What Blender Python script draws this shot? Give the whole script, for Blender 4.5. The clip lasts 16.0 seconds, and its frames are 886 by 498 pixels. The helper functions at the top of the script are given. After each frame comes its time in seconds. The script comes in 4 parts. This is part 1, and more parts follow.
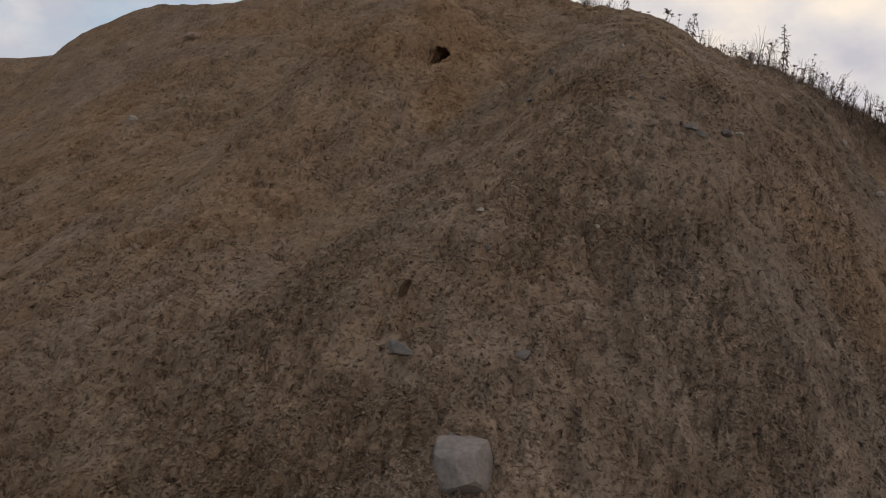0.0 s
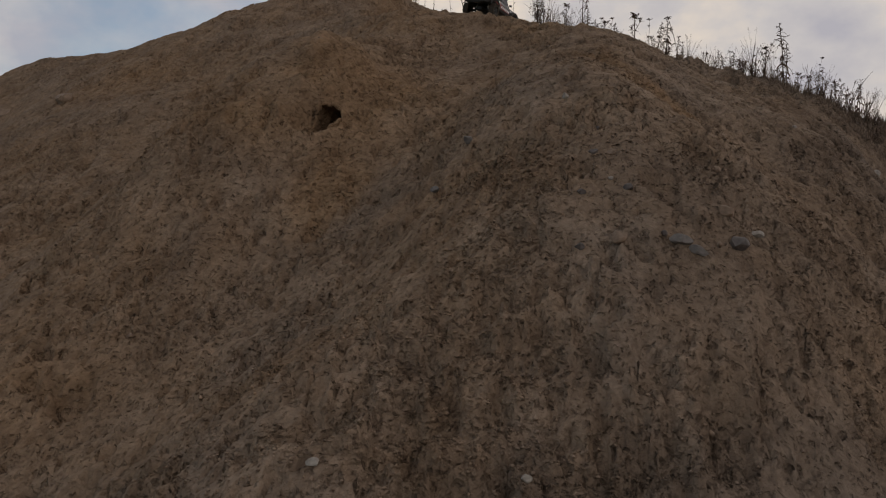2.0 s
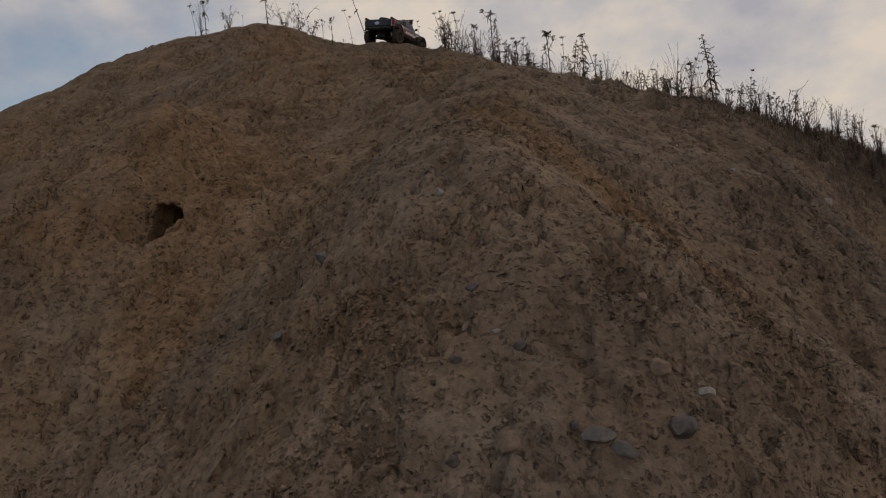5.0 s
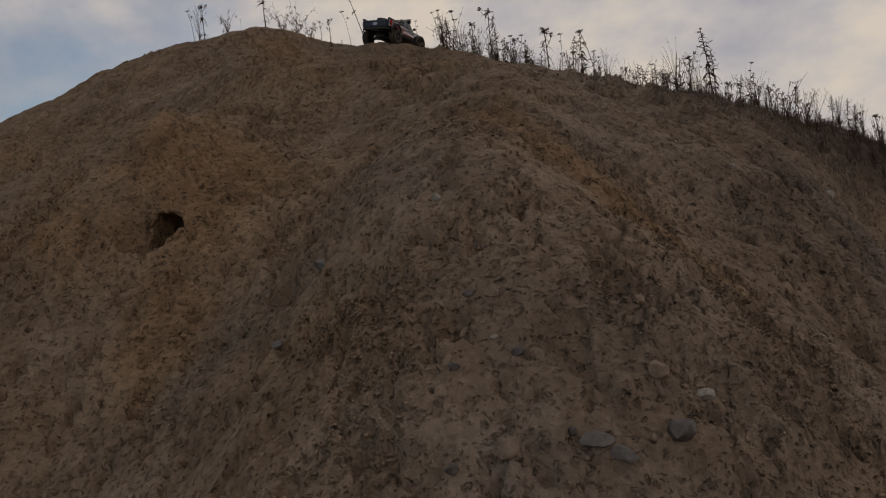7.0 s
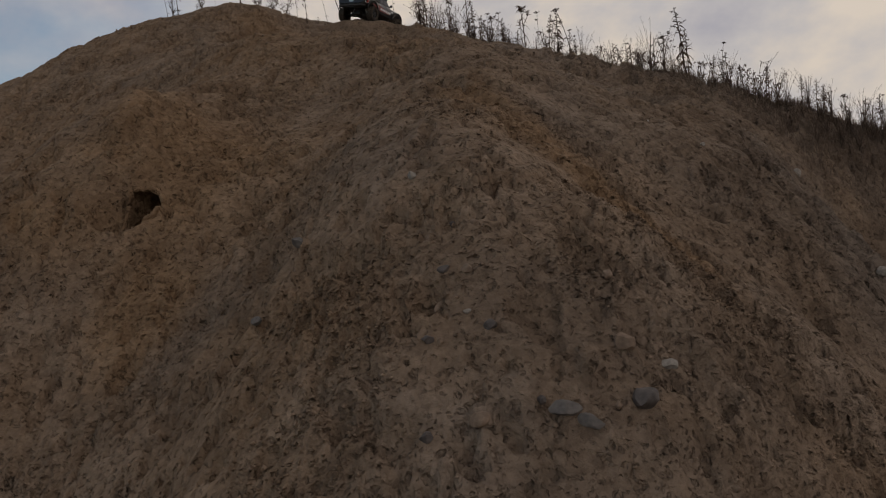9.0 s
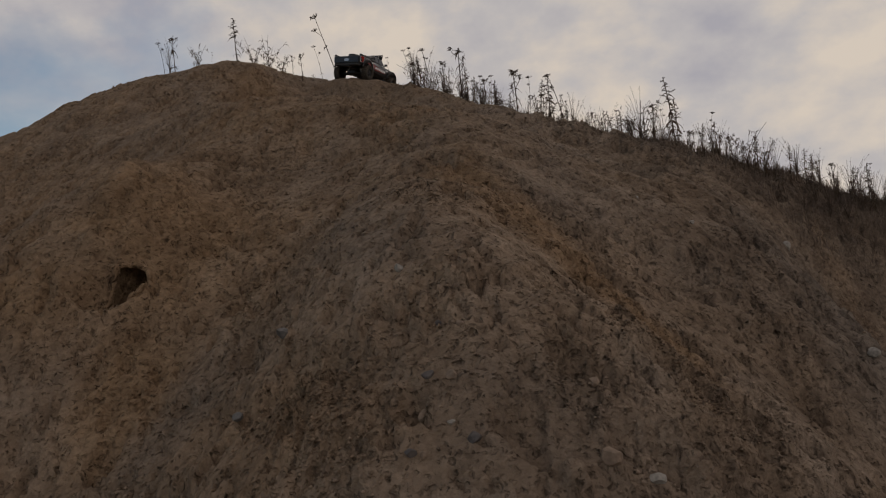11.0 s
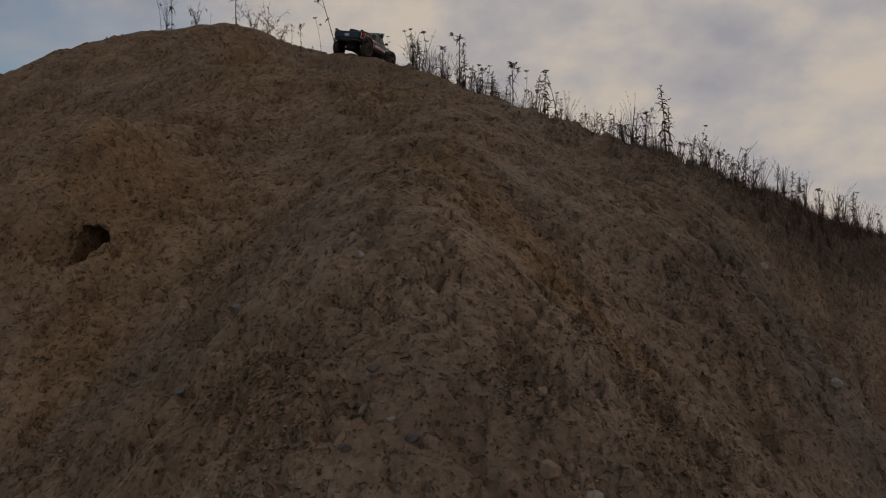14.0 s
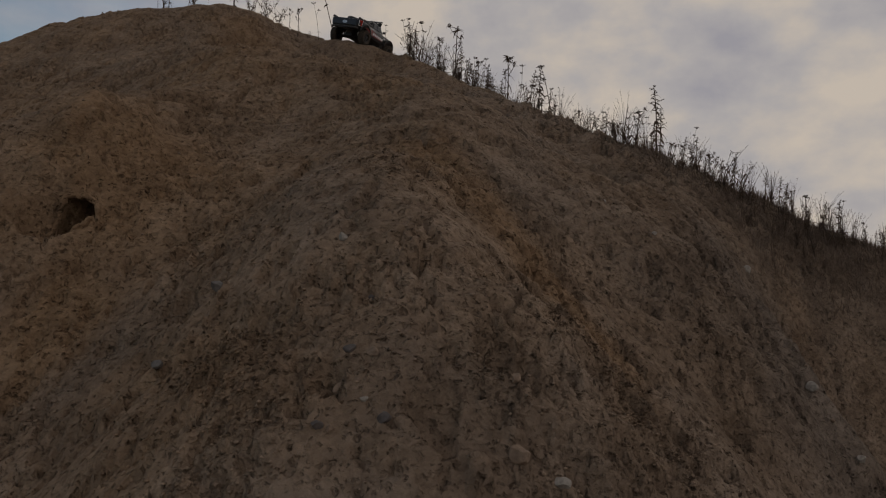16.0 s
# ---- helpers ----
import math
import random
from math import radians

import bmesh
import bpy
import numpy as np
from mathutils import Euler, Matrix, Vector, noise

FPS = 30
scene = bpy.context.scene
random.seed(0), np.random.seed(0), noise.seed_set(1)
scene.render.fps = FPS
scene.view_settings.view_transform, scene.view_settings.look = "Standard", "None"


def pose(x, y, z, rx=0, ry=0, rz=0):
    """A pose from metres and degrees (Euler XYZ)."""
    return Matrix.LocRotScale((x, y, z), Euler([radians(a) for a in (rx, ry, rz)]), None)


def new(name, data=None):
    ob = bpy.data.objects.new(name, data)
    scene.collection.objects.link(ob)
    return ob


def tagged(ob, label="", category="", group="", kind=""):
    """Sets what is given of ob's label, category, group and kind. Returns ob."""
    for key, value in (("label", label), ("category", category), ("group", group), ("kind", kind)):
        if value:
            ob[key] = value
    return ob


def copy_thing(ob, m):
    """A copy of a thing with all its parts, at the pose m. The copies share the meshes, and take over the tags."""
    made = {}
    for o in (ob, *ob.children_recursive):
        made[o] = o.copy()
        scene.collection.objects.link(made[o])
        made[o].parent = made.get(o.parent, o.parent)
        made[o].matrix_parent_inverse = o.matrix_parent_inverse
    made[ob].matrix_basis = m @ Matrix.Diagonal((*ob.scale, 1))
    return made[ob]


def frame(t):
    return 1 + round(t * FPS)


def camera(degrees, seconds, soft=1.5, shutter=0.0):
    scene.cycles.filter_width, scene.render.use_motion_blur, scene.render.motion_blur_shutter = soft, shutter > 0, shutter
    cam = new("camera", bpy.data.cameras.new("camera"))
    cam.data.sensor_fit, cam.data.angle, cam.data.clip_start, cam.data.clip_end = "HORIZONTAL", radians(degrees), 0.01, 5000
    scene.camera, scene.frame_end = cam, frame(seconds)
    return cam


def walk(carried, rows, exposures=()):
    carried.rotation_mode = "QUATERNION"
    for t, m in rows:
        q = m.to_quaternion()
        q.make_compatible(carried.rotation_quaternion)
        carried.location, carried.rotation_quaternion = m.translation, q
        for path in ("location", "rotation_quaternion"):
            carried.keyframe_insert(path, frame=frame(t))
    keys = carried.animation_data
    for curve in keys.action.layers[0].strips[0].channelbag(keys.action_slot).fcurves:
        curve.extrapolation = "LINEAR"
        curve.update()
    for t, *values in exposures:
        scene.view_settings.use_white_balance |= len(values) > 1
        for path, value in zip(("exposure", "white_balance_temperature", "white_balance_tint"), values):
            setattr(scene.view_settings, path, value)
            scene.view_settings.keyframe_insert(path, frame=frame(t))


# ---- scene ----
cam = camera(64.00, 16.0, soft=1.1)

PATH = [
    (0, 0.0000, 0.0000, 1.4000, -0.652, 0.086, 5.481),
    (0.5, 0.0351, 0.1928, 1.4473, -1.606, 1.276, 3.623),
    (1, 0.0976, 0.4075, 1.5784, -1.075, 1.014, 1.673),
    (1.5, 0.1882, 0.6259, 1.7056, -0.325, 0.877, 0.376),
    (2, 0.2557, 0.7737, 1.7778, -0.991, 0.545, 0.141),
    (2.5, 0.3093, 0.9034, 1.8216, -1.869, -0.161, -0.431),
    (3, 0.3740, 0.9993, 1.8859, -1.875, -0.410, -2.289),
    (3.5, 0.3976, 1.0709, 1.9638, -2.891, -0.710, -3.850),
    (4, 0.4232, 1.1333, 1.9975, -3.801, 0.008, -4.699),
    (4.5, 0.4444, 1.1620, 2.0132, -4.391, 0.925, -5.445),
    (7, 0.4712, 1.1596, 2.0356, -4.180, 0.685, -7.371),
    (7.5, 0.4690, 1.1603, 2.0312, -4.162, 0.452, -7.468),
    (8, 0.4664, 1.1381, 2.0297, -4.878, -0.197, -7.722),
    (8.5, 0.4705, 1.1307, 2.0303, -5.244, -0.829, -7.845),
    (9, 0.4742, 1.1326, 2.0326, -5.680, -1.259, -7.512),
    (9.5, 0.4808, 1.1344, 2.0421, -6.058, -1.367, -7.109),
    (10, 0.4887, 1.1323, 2.0676, -6.355, 0.010, -7.040),
    (12.5, 0.5153, 1.1588, 2.1560, -6.891, 2.635, -6.175),
    (13, 0.5252, 1.1612, 2.1472, -6.958, 2.232, -4.631),
    (13.5, 0.5347, 1.1623, 2.1387, -7.083, 1.459, -3.041),
    (14, 0.5456, 1.1624, 2.1303, -7.345, 0.760, -1.455),
    (14.5, 0.5507, 1.1607, 2.1261, -7.709, 0.531, -0.130),
    (15, 0.5552, 1.1579, 2.1235, -7.899, 0.601, 0.720),
    (15.5, 0.5599, 1.1552, 2.1209, -7.934, 0.518, 1.046),
    (16, 0.5599, 1.1554, 2.1165, -8.040, 0.268, 0.992),
]

# ---------------------------------------------------------------- light
EXPOSURES = [(0, 0.54), (1.5, 0.22), (3.5, 0.05), (7, -0.11), (8.5, -0.11), (10, 0.07), (12.5, -0.35), (14.5, -0.35), (16, -0.38)]
walk(cam, [(t, pose(x, y, z, 90 + pitch, 0, yaw) @ pose(0, 0, 0, 0, 0, roll)) for t, x, y, z, yaw, pitch, roll in PATH], EXPOSURES)

SUN_UP, SUN_TURN = radians(16), radians(38)          # low, ahead and to the right, behind cloud
world = bpy.data.worlds.new("evening_sky")
scene.world = world
world.use_nodes = True
wn, wl = world.node_tree.nodes, world.node_tree.links
wn.clear()
w_out, w_bg = wn.new("ShaderNodeOutputWorld"), wn.new("ShaderNodeBackground")
w_sky = wn.new("ShaderNodeTexSky")
w_sky.sky_type, w_sky.sun_disc, w_sky.sun_elevation, w_sky.sun_rotation = "NISHITA", False, SUN_UP, SUN_TURN
w_co, w_map = wn.new("ShaderNodeTexCoord"), wn.new("ShaderNodeMapping")
w_map.inputs["Scale"].default_value = (1.0, 1.0, 1.5)
w_map.inputs["Rotation"].default_value = (0.0, 0.15, 0.3)
w_map.inputs["Location"].default_value = (3.7, 1.3, 0.4)
w_n1, w_n2 = wn.new("ShaderNodeTexNoise"), wn.new("ShaderNodeTexNoise")
for nd, sc, de, ro in ((w_n1, 6.0, 9.0, 0.52), (w_n2, 2.6, 6.0, 0.55)):
    nd.inputs["Scale"].default_value, nd.inputs["Detail"].default_value, nd.inputs["Roughness"].default_value = sc, de, ro
    wl.new(w_map.outputs["Vector"], nd.inputs["Vector"])
wl.new(w_co.outputs["Generated"], w_map.inputs["Vector"])
w_tone = wn.new("ShaderNodeValToRGB")                 # grey-blue cloud bellies to cream lit edges
w_tone.color_ramp.elements[0].position, w_tone.color_ramp.elements[0].color = 0.38, (0.40, 0.385, 0.42, 1)
w_tone.color_ramp.elements[1].position, w_tone.color_ramp.elements[1].color = 0.66, (0.69, 0.60, 0.51, 1)
mid = w_tone.color_ramp.elements.new(0.52)
mid.color = (0.515, 0.483, 0.476, 1)
w_cover = wn.new("ShaderNodeValToRGB")
w_cover.color_ramp.elements[0].position, w_cover.color_ramp.elements[1].position = 0.15, 0.36
w_sep, w_edge = wn.new("ShaderNodeSeparateXYZ"), wn.new("ShaderNodeMath")   # the cloud deck thins out to the west
w_edge.operation = "MULTIPLY_ADD"
w_edge.inputs[1].default_value = 0.42
wl.new(w_co.outputs["Generated"], w_sep.inputs["Vector"])
wl.new(w_sep.outputs["X"], w_edge.inputs[0])
wl.new(w_n2.outputs["Fac"], w_edge.inputs[2])
w_gain = wn.new("ShaderNodeVectorMath")
w_gain.operation = "SCALE"
w_gain.inputs["Scale"].default_value = 0.10
w_mix = wn.new("ShaderNodeMix")
w_mix.data_type = "RGBA"
wl.new(w_n1.outputs["Fac"], w_tone.inputs["Fac"])
wl.new(w_edge.outputs["Value"], w_cover.inputs["Fac"])
wl.new(w_sky.outputs["Color"], w_gain.inputs[0])
wl.new(w_cover.outputs["Color"], w_mix.inputs["Factor"])
wl.new(w_gain.outputs["Vector"], w_mix.inputs["A"])
wl.new(w_tone.outputs["Color"], w_mix.inputs["B"])
wl.new(w_mix.outputs["Result"], w_bg.inputs["Color"])
wl.new(w_bg.outputs["Background"], w_out.inputs["Surface"])
w_bg.inputs["Strength"].default_value = 1.0

sun = new("sun", bpy.data.lights.new("sun", "SUN"))
sun.data.energy, sun.data.angle, sun.data.color = 0.6, radians(14), (1.0, 0.9, 0.78)
way = Vector((math.sin(SUN_TURN) * math.cos(SUN_UP), math.cos(SUN_TURN) * math.cos(SUN_UP), math.sin(SUN_UP)))
sun.rotation_euler = way.to_track_quat("Z", "Y").to_euler()

# ---------------------------------------------------------------- materials


def material(name, base, rough=0.8, metal=0.0, spec=0.5):
    m = bpy.data.materials.new(name)
    m.use_nodes = True
    b = m.node_tree.nodes["Principled BSDF"]
    b.inputs["Base Color"].default_value = (*base, 1)
    b.inputs["Roughness"].default_value, b.inputs["Metallic"].default_value = rough, metal
    b.inputs["Specular IOR Level"].default_value = spec
    return m


def add(m, kind, **values):
    nd = m.node_tree.nodes.new(kind)
    for key, v in values.items():
        nd.inputs[key.replace("_", " ")].default_value = v
    return nd


def link(m, a, out, b, into):
    m.node_tree.links.new(a.outputs[out], b.inputs[into])


def ramp(m, stops):
    nd = m.node_tree.nodes.new("ShaderNodeValToRGB")
    el = nd.color_ramp.elements
    while len(el) < len(stops):
        el.new(0.5)
    for e, (p, c) in zip(el, stops):
        e.position, e.color = p, (*c, 1)
    return nd


def mixer(m, a, a_out, b, b_out, fac, fac_out, blend="MIX"):
    nd = m.node_tree.nodes.new("ShaderNodeMix")
    nd.data_type, nd.blend_type = "RGBA", blend
    m.node_tree.links.new(a.outputs[a_out], nd.inputs["A"])
    m.node_tree.links.new(b.outputs[b_out], nd.inputs["B"])
    if fac is None:
        nd.inputs["Factor"].default_value = fac_out
    else:
        m.node_tree.links.new(fac.outputs[fac_out], nd.inputs["Factor"])
    return nd


def mottled(name, dark, light, scale, rough=0.8, bump=0.3, depth=0.004, metal=0.0, spec=0.4, per_object=0.0):
    """Two-scale mottling between two tones, with grain as relief."""
    m = material(name, dark, rough, metal, spec)
    co = add(m, "ShaderNodeTexCoord")
    n1 = add(m, "ShaderNodeTexNoise", Scale=scale, Detail=6.0, Roughness=0.6)
    n2 = add(m, "ShaderNodeTexNoise", Scale=scale * 7, Detail=4.0, Roughness=0.6)
    for nd in (n1, n2):
        link(m, co, "Object", nd, "Vector")
    both = m.node_tree.nodes.new("ShaderNodeMath")
    both.operation = "MULTIPLY_ADD"
    both.inputs[1].default_value = 0.6
    link(m, n2, "Fac", both, 0)
    half = m.node_tree.nodes.new("ShaderNodeMath")
    half.operation = "MULTIPLY"
    half.inputs[1].default_value = 0.4
    link(m, n1, "Fac", half, 0)
    link(m, half, "Value", both, 2)
    rp = ramp(m, [(0.35, dark), (0.65, light)])
    link(m, both, "Value", rp, "Fac")
    b = m.node_tree.nodes["Principled BSDF"]
    if per_object:
        info = add(m, "ShaderNodeObjectInfo")
        hsv = add(m, "ShaderNodeHueSaturation")
        lift = m.node_tree.nodes.new("ShaderNodeMapRange")
        lift.inputs["To Min"].default_value, lift.inputs["To Max"].default_value = 1 - per_object, 1 + per_object
        link(m, info, "Random", lift, "Value")
        link(m, lift, "Result", hsv, "Value")
        link(m, rp, "Color", hsv, "Color")
        link(m, hsv, "Color", b, "Base Color")
    else:
        link(m, rp, "Color", b, "Base Color")
    bp = add(m, "ShaderNodeBump", Strength=bump, Distance=depth)
    link(m, n2, "Fac", bp, "Height")
    link(m, bp, "Normal", b, "Normal")
    return m


def earth(name, vary=0.0):
    """Sandy loam: ochre on the old bank, greyer where it has been washed, with crumbs and pits."""
    m = material(name, (0.3, 0.2, 0.12), 0.95, 0, 0.15)
    b = m.node_tree.nodes["Principled BSDF"]
    co = add(m, "ShaderNodeTexCoord")
    big = add(m, "ShaderNodeTexNoise", Scale=1.8, Detail=7.0, Roughness=0.6, Distortion=0.6)
    mid_ = add(m, "ShaderNodeTexNoise", Scale=7.0, Detail=6.0, Roughness=0.65)
    fine = add(m, "ShaderNodeTexNoise", Scale=60.0, Detail=6.0, Roughness=0.7)
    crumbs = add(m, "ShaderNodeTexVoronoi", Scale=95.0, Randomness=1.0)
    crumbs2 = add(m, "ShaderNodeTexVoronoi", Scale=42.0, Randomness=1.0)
    warp = add(m, "ShaderNodeTexNoise", Scale=48.0, Detail=4.0)
    for nd in (big, mid_, fine, warp):
        link(m, co, "Object", nd, "Vector")
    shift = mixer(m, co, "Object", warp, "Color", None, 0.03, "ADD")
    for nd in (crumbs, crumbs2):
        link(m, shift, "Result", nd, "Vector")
    # ochre subsoil, washed grey soil and a darker tone, as the ground carries them
    wash = m.node_tree.nodes.new("ShaderNodeAttribute")
    wash.attribute_name = "washed"
    dark_share = m.node_tree.nodes.new("ShaderNodeAttribute")
    dark_share.attribute_name = "darkened"
    tilt = m.node_tree.nodes.new("ShaderNodeMath")
    tilt.operation = "MULTIPLY_ADD"
    tilt.inputs[1].default_value = 1.3
    tilt.inputs[2].default_value = -0.65
    link(m, big, "Fac", tilt, 0)
    which = m.node_tree.nodes.new("ShaderNodeMath")
    which.operation = "ADD"
    which.use_clamp = True
    link(m, tilt, "Value", which, 0)
    link(m, wash, "Fac", which, 1)
    warm = ramp(m, [(0.25, (0.195, 0.124, 0.071)), (0.5, (0.270, 0.174, 0.101)), (0.75, (0.348, 0.234, 0.143))])
    grey = ramp(m, [(0.25, (0.168, 0.131, 0.101)), (0.5, (0.232, 0.183, 0.143)), (0.75, (0.305, 0.245, 0.194))])
    for r in (warm, grey):
        link(m, mid_, "Fac", r, "Fac")
    tone = mixer(m, warm, "Color", grey, "Color", which, "Value")
    # darker brown tone, mixed in by the field for grass band, hollows and flank
    dark_tone = ramp(m, [(0.3, (0.062, 0.045, 0.034)), (0.7, (0.150, 0.112, 0.084))])
    link(m, mid_, "Fac", dark_tone, "Fac")
    tone = mixer(m, tone, "Result", dark_tone, "Color", dark_share, "Fac")
    grain = ramp(m, [(0.32, (0.42, 0.40, 0.38)), (0.68, (1.08, 1.08, 1.08))])
    link(m, fine, "Fac", grain, "Fac")
    tone2 = mixer(m, tone, "Result", grain, "Color", None, 0.6, "MULTIPLY")
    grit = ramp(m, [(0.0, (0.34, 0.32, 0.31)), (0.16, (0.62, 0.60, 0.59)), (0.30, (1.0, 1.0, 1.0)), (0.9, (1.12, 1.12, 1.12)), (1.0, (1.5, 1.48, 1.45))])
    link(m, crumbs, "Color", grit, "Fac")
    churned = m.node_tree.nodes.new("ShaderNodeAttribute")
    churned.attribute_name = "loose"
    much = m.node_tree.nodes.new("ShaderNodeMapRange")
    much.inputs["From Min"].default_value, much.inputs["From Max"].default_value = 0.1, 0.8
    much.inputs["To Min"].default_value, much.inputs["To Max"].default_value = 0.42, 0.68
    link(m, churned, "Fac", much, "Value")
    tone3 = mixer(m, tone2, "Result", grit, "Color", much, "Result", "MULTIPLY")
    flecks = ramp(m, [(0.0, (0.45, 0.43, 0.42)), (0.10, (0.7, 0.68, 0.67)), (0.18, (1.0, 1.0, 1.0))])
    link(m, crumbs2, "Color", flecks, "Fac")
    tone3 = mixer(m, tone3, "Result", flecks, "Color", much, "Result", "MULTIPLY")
    patch = add(m, "ShaderNodeTexNoise", Scale=3.6, Detail=4.0, Roughness=0.6, Distortion=0.8)
    link(m, co, "Object", patch, "Vector")
    crust = ramp(m, [(0.38, (0.66, 0.63, 0.62)), (0.52, (1.0, 1.0, 1.0)), (0.66, (1.30, 1.28, 1.25))])
    link(m, patch, "Fac", crust, "Fac")
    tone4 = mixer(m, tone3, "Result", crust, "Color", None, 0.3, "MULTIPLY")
    if vary:
        geo = add(m, "ShaderNodeNewGeometry")
        lift = ramp(m, [(0.0, (1 - vary,) * 3), (0.4, (1.12,) * 3), (1.0, (1.15 + vary,) * 3)])
        link(m, geo, "Random Per Island", lift, "Fac")
        tone4 = mixer(m, tone4, "Result", lift, "Color", None, 1.0, "MULTIPLY")
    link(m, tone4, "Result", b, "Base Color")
    swell = add(m, "ShaderNodeTexNoise", Scale=20.0, Detail=2.0, Roughness=0.5)
    dust = add(m, "ShaderNodeTexNoise", Scale=230.0, Detail=2.0, Roughness=0.5)
    for nd in (swell, dust):
        link(m, co, "Object", nd, "Vector")
    b1 = add(m, "ShaderNodeBump", Strength=0.12, Distance=0.010)
    link(m, swell, "Fac", b1, "Height")
    b2 = add(m, "ShaderNodeBump", Strength=0.5, Distance=0.007)
    b2.invert = True
    link(m, crumbs2, "Distance", b2, "Height")
    b3 = add(m, "ShaderNodeBump", Strength=1.0, Distance=0.006)
    b3.invert = True
    link(m, crumbs, "Distance", b3, "Height")
    b4 = add(m, "ShaderNodeBump", Strength=0.7, Distance=0.0016)
    link(m, dust, "Fac", b4, "Height")
    for nd in (b2, b3):
        link(m, much, "Result", nd, "Strength")
    # pits where single grains have dropped out of the crust, and a rough crumbly skin
    pits = add(m, "ShaderNodeTexVoronoi", Scale=125.0, Randomness=1.0)
    pits2 = add(m, "ShaderNodeTexVoronoi", Scale=62.0, Randomness=1.0)
    skin = add(m, "ShaderNodeTexNoise", Scale=75.0, Detail=5.0, Roughness=0.75)
    link(m, co, "Object", skin, "Vector")
    b6 = add(m, "ShaderNodeBump", Strength=0.9, Distance=0.006)
    link(m, skin, "Fac", b6, "Height")
    last = b6
    for nd, deep, often in ((pits, 0.008, 0.38), (pits2, 0.013, 0.16)):
        link(m, shift, "Result", nd, "Vector")
        bowl = m.node_tree.nodes.new("ShaderNodeMapRange")
        bowl.inputs["From Min"].default_value, bowl.inputs["From Max"].default_value = 0.05, 0.50
        link(m, nd, "Distance", bowl, "Value")
        rare = m.node_tree.nodes.new("ShaderNodeSeparateColor")
        link(m, nd, "Color", rare, "Color")
        full = m.node_tree.nodes.new("ShaderNodeMath")
        full.operation, full.inputs[1].default_value = "GREATER_THAN", often
        link(m, rare, "Red", full, 0)
        top = m.node_tree.nodes.new("ShaderNodeMath")
        top.operation = "MAXIMUM"
        link(m, bowl, "Result", top, 0)
        link(m, full, "Value", top, 1)
        dent = add(m, "ShaderNodeBump", Strength=1.0, Distance=deep)
        link(m, top, "Value", dent, "Height")
        link(m, last, "Normal", dent, "Normal")
        last = dent
    link(m, last, "Normal", b1, "Normal")
    for p, q in ((b1, b2), (b2, b3), (b3, b4)):
        link(m, p, "Normal", q, "Normal")
    link(m, b4, "Normal", b, "Normal")
    return m


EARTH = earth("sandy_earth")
CRUMB = earth("crumbled_earth", 0.3)
STONE_GREY = mottled("grey_fieldstone", (0.090, 0.080, 0.074), (0.175, 0.156, 0.140), 14.0, 0.75, 0.5, 0.003)
FIELDSTONE = mottled("pinkish_grey_fieldstone", (0.135, 0.115, 0.102), (0.26, 0.23, 0.207), 14.0, 0.75, 0.5, 0.003)
STONE_DARK = mottled("dark_slate_stone", (0.052, 0.043, 0.038), (0.115, 0.095, 0.085), 18.0, 0.6, 0.4, 0.003)
STONE_PALE = mottled("pale_quartz_stone", (0.19, 0.165, 0.135), (0.37, 0.335, 0.29), 20.0, 0.7, 0.4, 0.003)
STONE_BROWN = mottled("brown_sandstone", (0.13, 0.09, 0.062), (0.28, 0.20, 0.14), 16.0, 0.85, 0.5, 0.003)
STEM = mottled("dry_stem", (0.045, 0.03, 0.022), (0.11, 0.075, 0.05), 30.0, 0.85, 0.3, 0.001, per_object=0.3)
SEED = mottled("dry_seed_head", (0.05, 0.034, 0.03), (0.14, 0.10, 0.085), 60.0, 0.9, 0.4, 0.001, per_object=0.3)
LEAF = mottled("withered_leaf", (0.05, 0.032, 0.02), (0.13, 0.085, 0.05), 40.0, 0.8, 0.3, 0.001, per_object=0.3)
GRASS = mottled("dead_grass", (0.085, 0.060, 0.044), (0.215, 0.155, 0.112), 12.0, 0.85, 0.3, 0.001)
BARK = mottled("brown_bark", (0.045, 0.028, 0.016), (0.12, 0.075, 0.04), 25.0, 0.85, 0.6, 0.002)
PAINT = mottled("dusty_black_paint", (0.010, 0.010, 0.012), (0.028, 0.026, 0.026), 30.0, 0.28, 0.05, 0.0005, spec=0.5)
PLASTIC = mottled("black_plastic", (0.015, 0.015, 0.015), (0.035, 0.033, 0.031), 40.0, 0.55, 0.2, 0.0008)
RUBBER = mottled("dusty_rubber", (0.022, 0.020, 0.018), (0.11, 0.085, 0.06), 22.0, 0.9, 0.4, 0.001)
RED = mottled("red_graphic", (0.14, 0.012, 0.010), (0.26, 0.03, 0.022), 30.0, 0.35, 0.05, 0.0005)
PINK = mottled("faded_red_stripe", (0.16, 0.02, 0.035), (0.26, 0.05, 0.06), 30.0, 0.35, 0.05, 0.0005)
WHITE = mottled("white_graphic", (0.62, 0.60, 0.60), (0.80, 0.79, 0.78), 30.0, 0.4, 0.05, 0.0005)
SILVER = mottled("scuffed_silver", (0.32, 0.32, 0.33), (0.55, 0.55, 0.56), 40.0, 0.35, 0.1, 0.0005, metal=0.8)
GLASS = material("smoked_window", (0.012, 0.013, 0.015), 0.08, 0, 0.6)
LENS = material("clear_lamp_lens", (0.55, 0.55, 0.56), 0.12, 0, 0.6)
TAIL = mottled("red_tail_lens", (0.34, 0.02, 0.015), (0.52, 0.05, 0.03), 60.0, 0.2, 0.05, 0.0005)

# ---------------------------------------------------------------- mesh tools


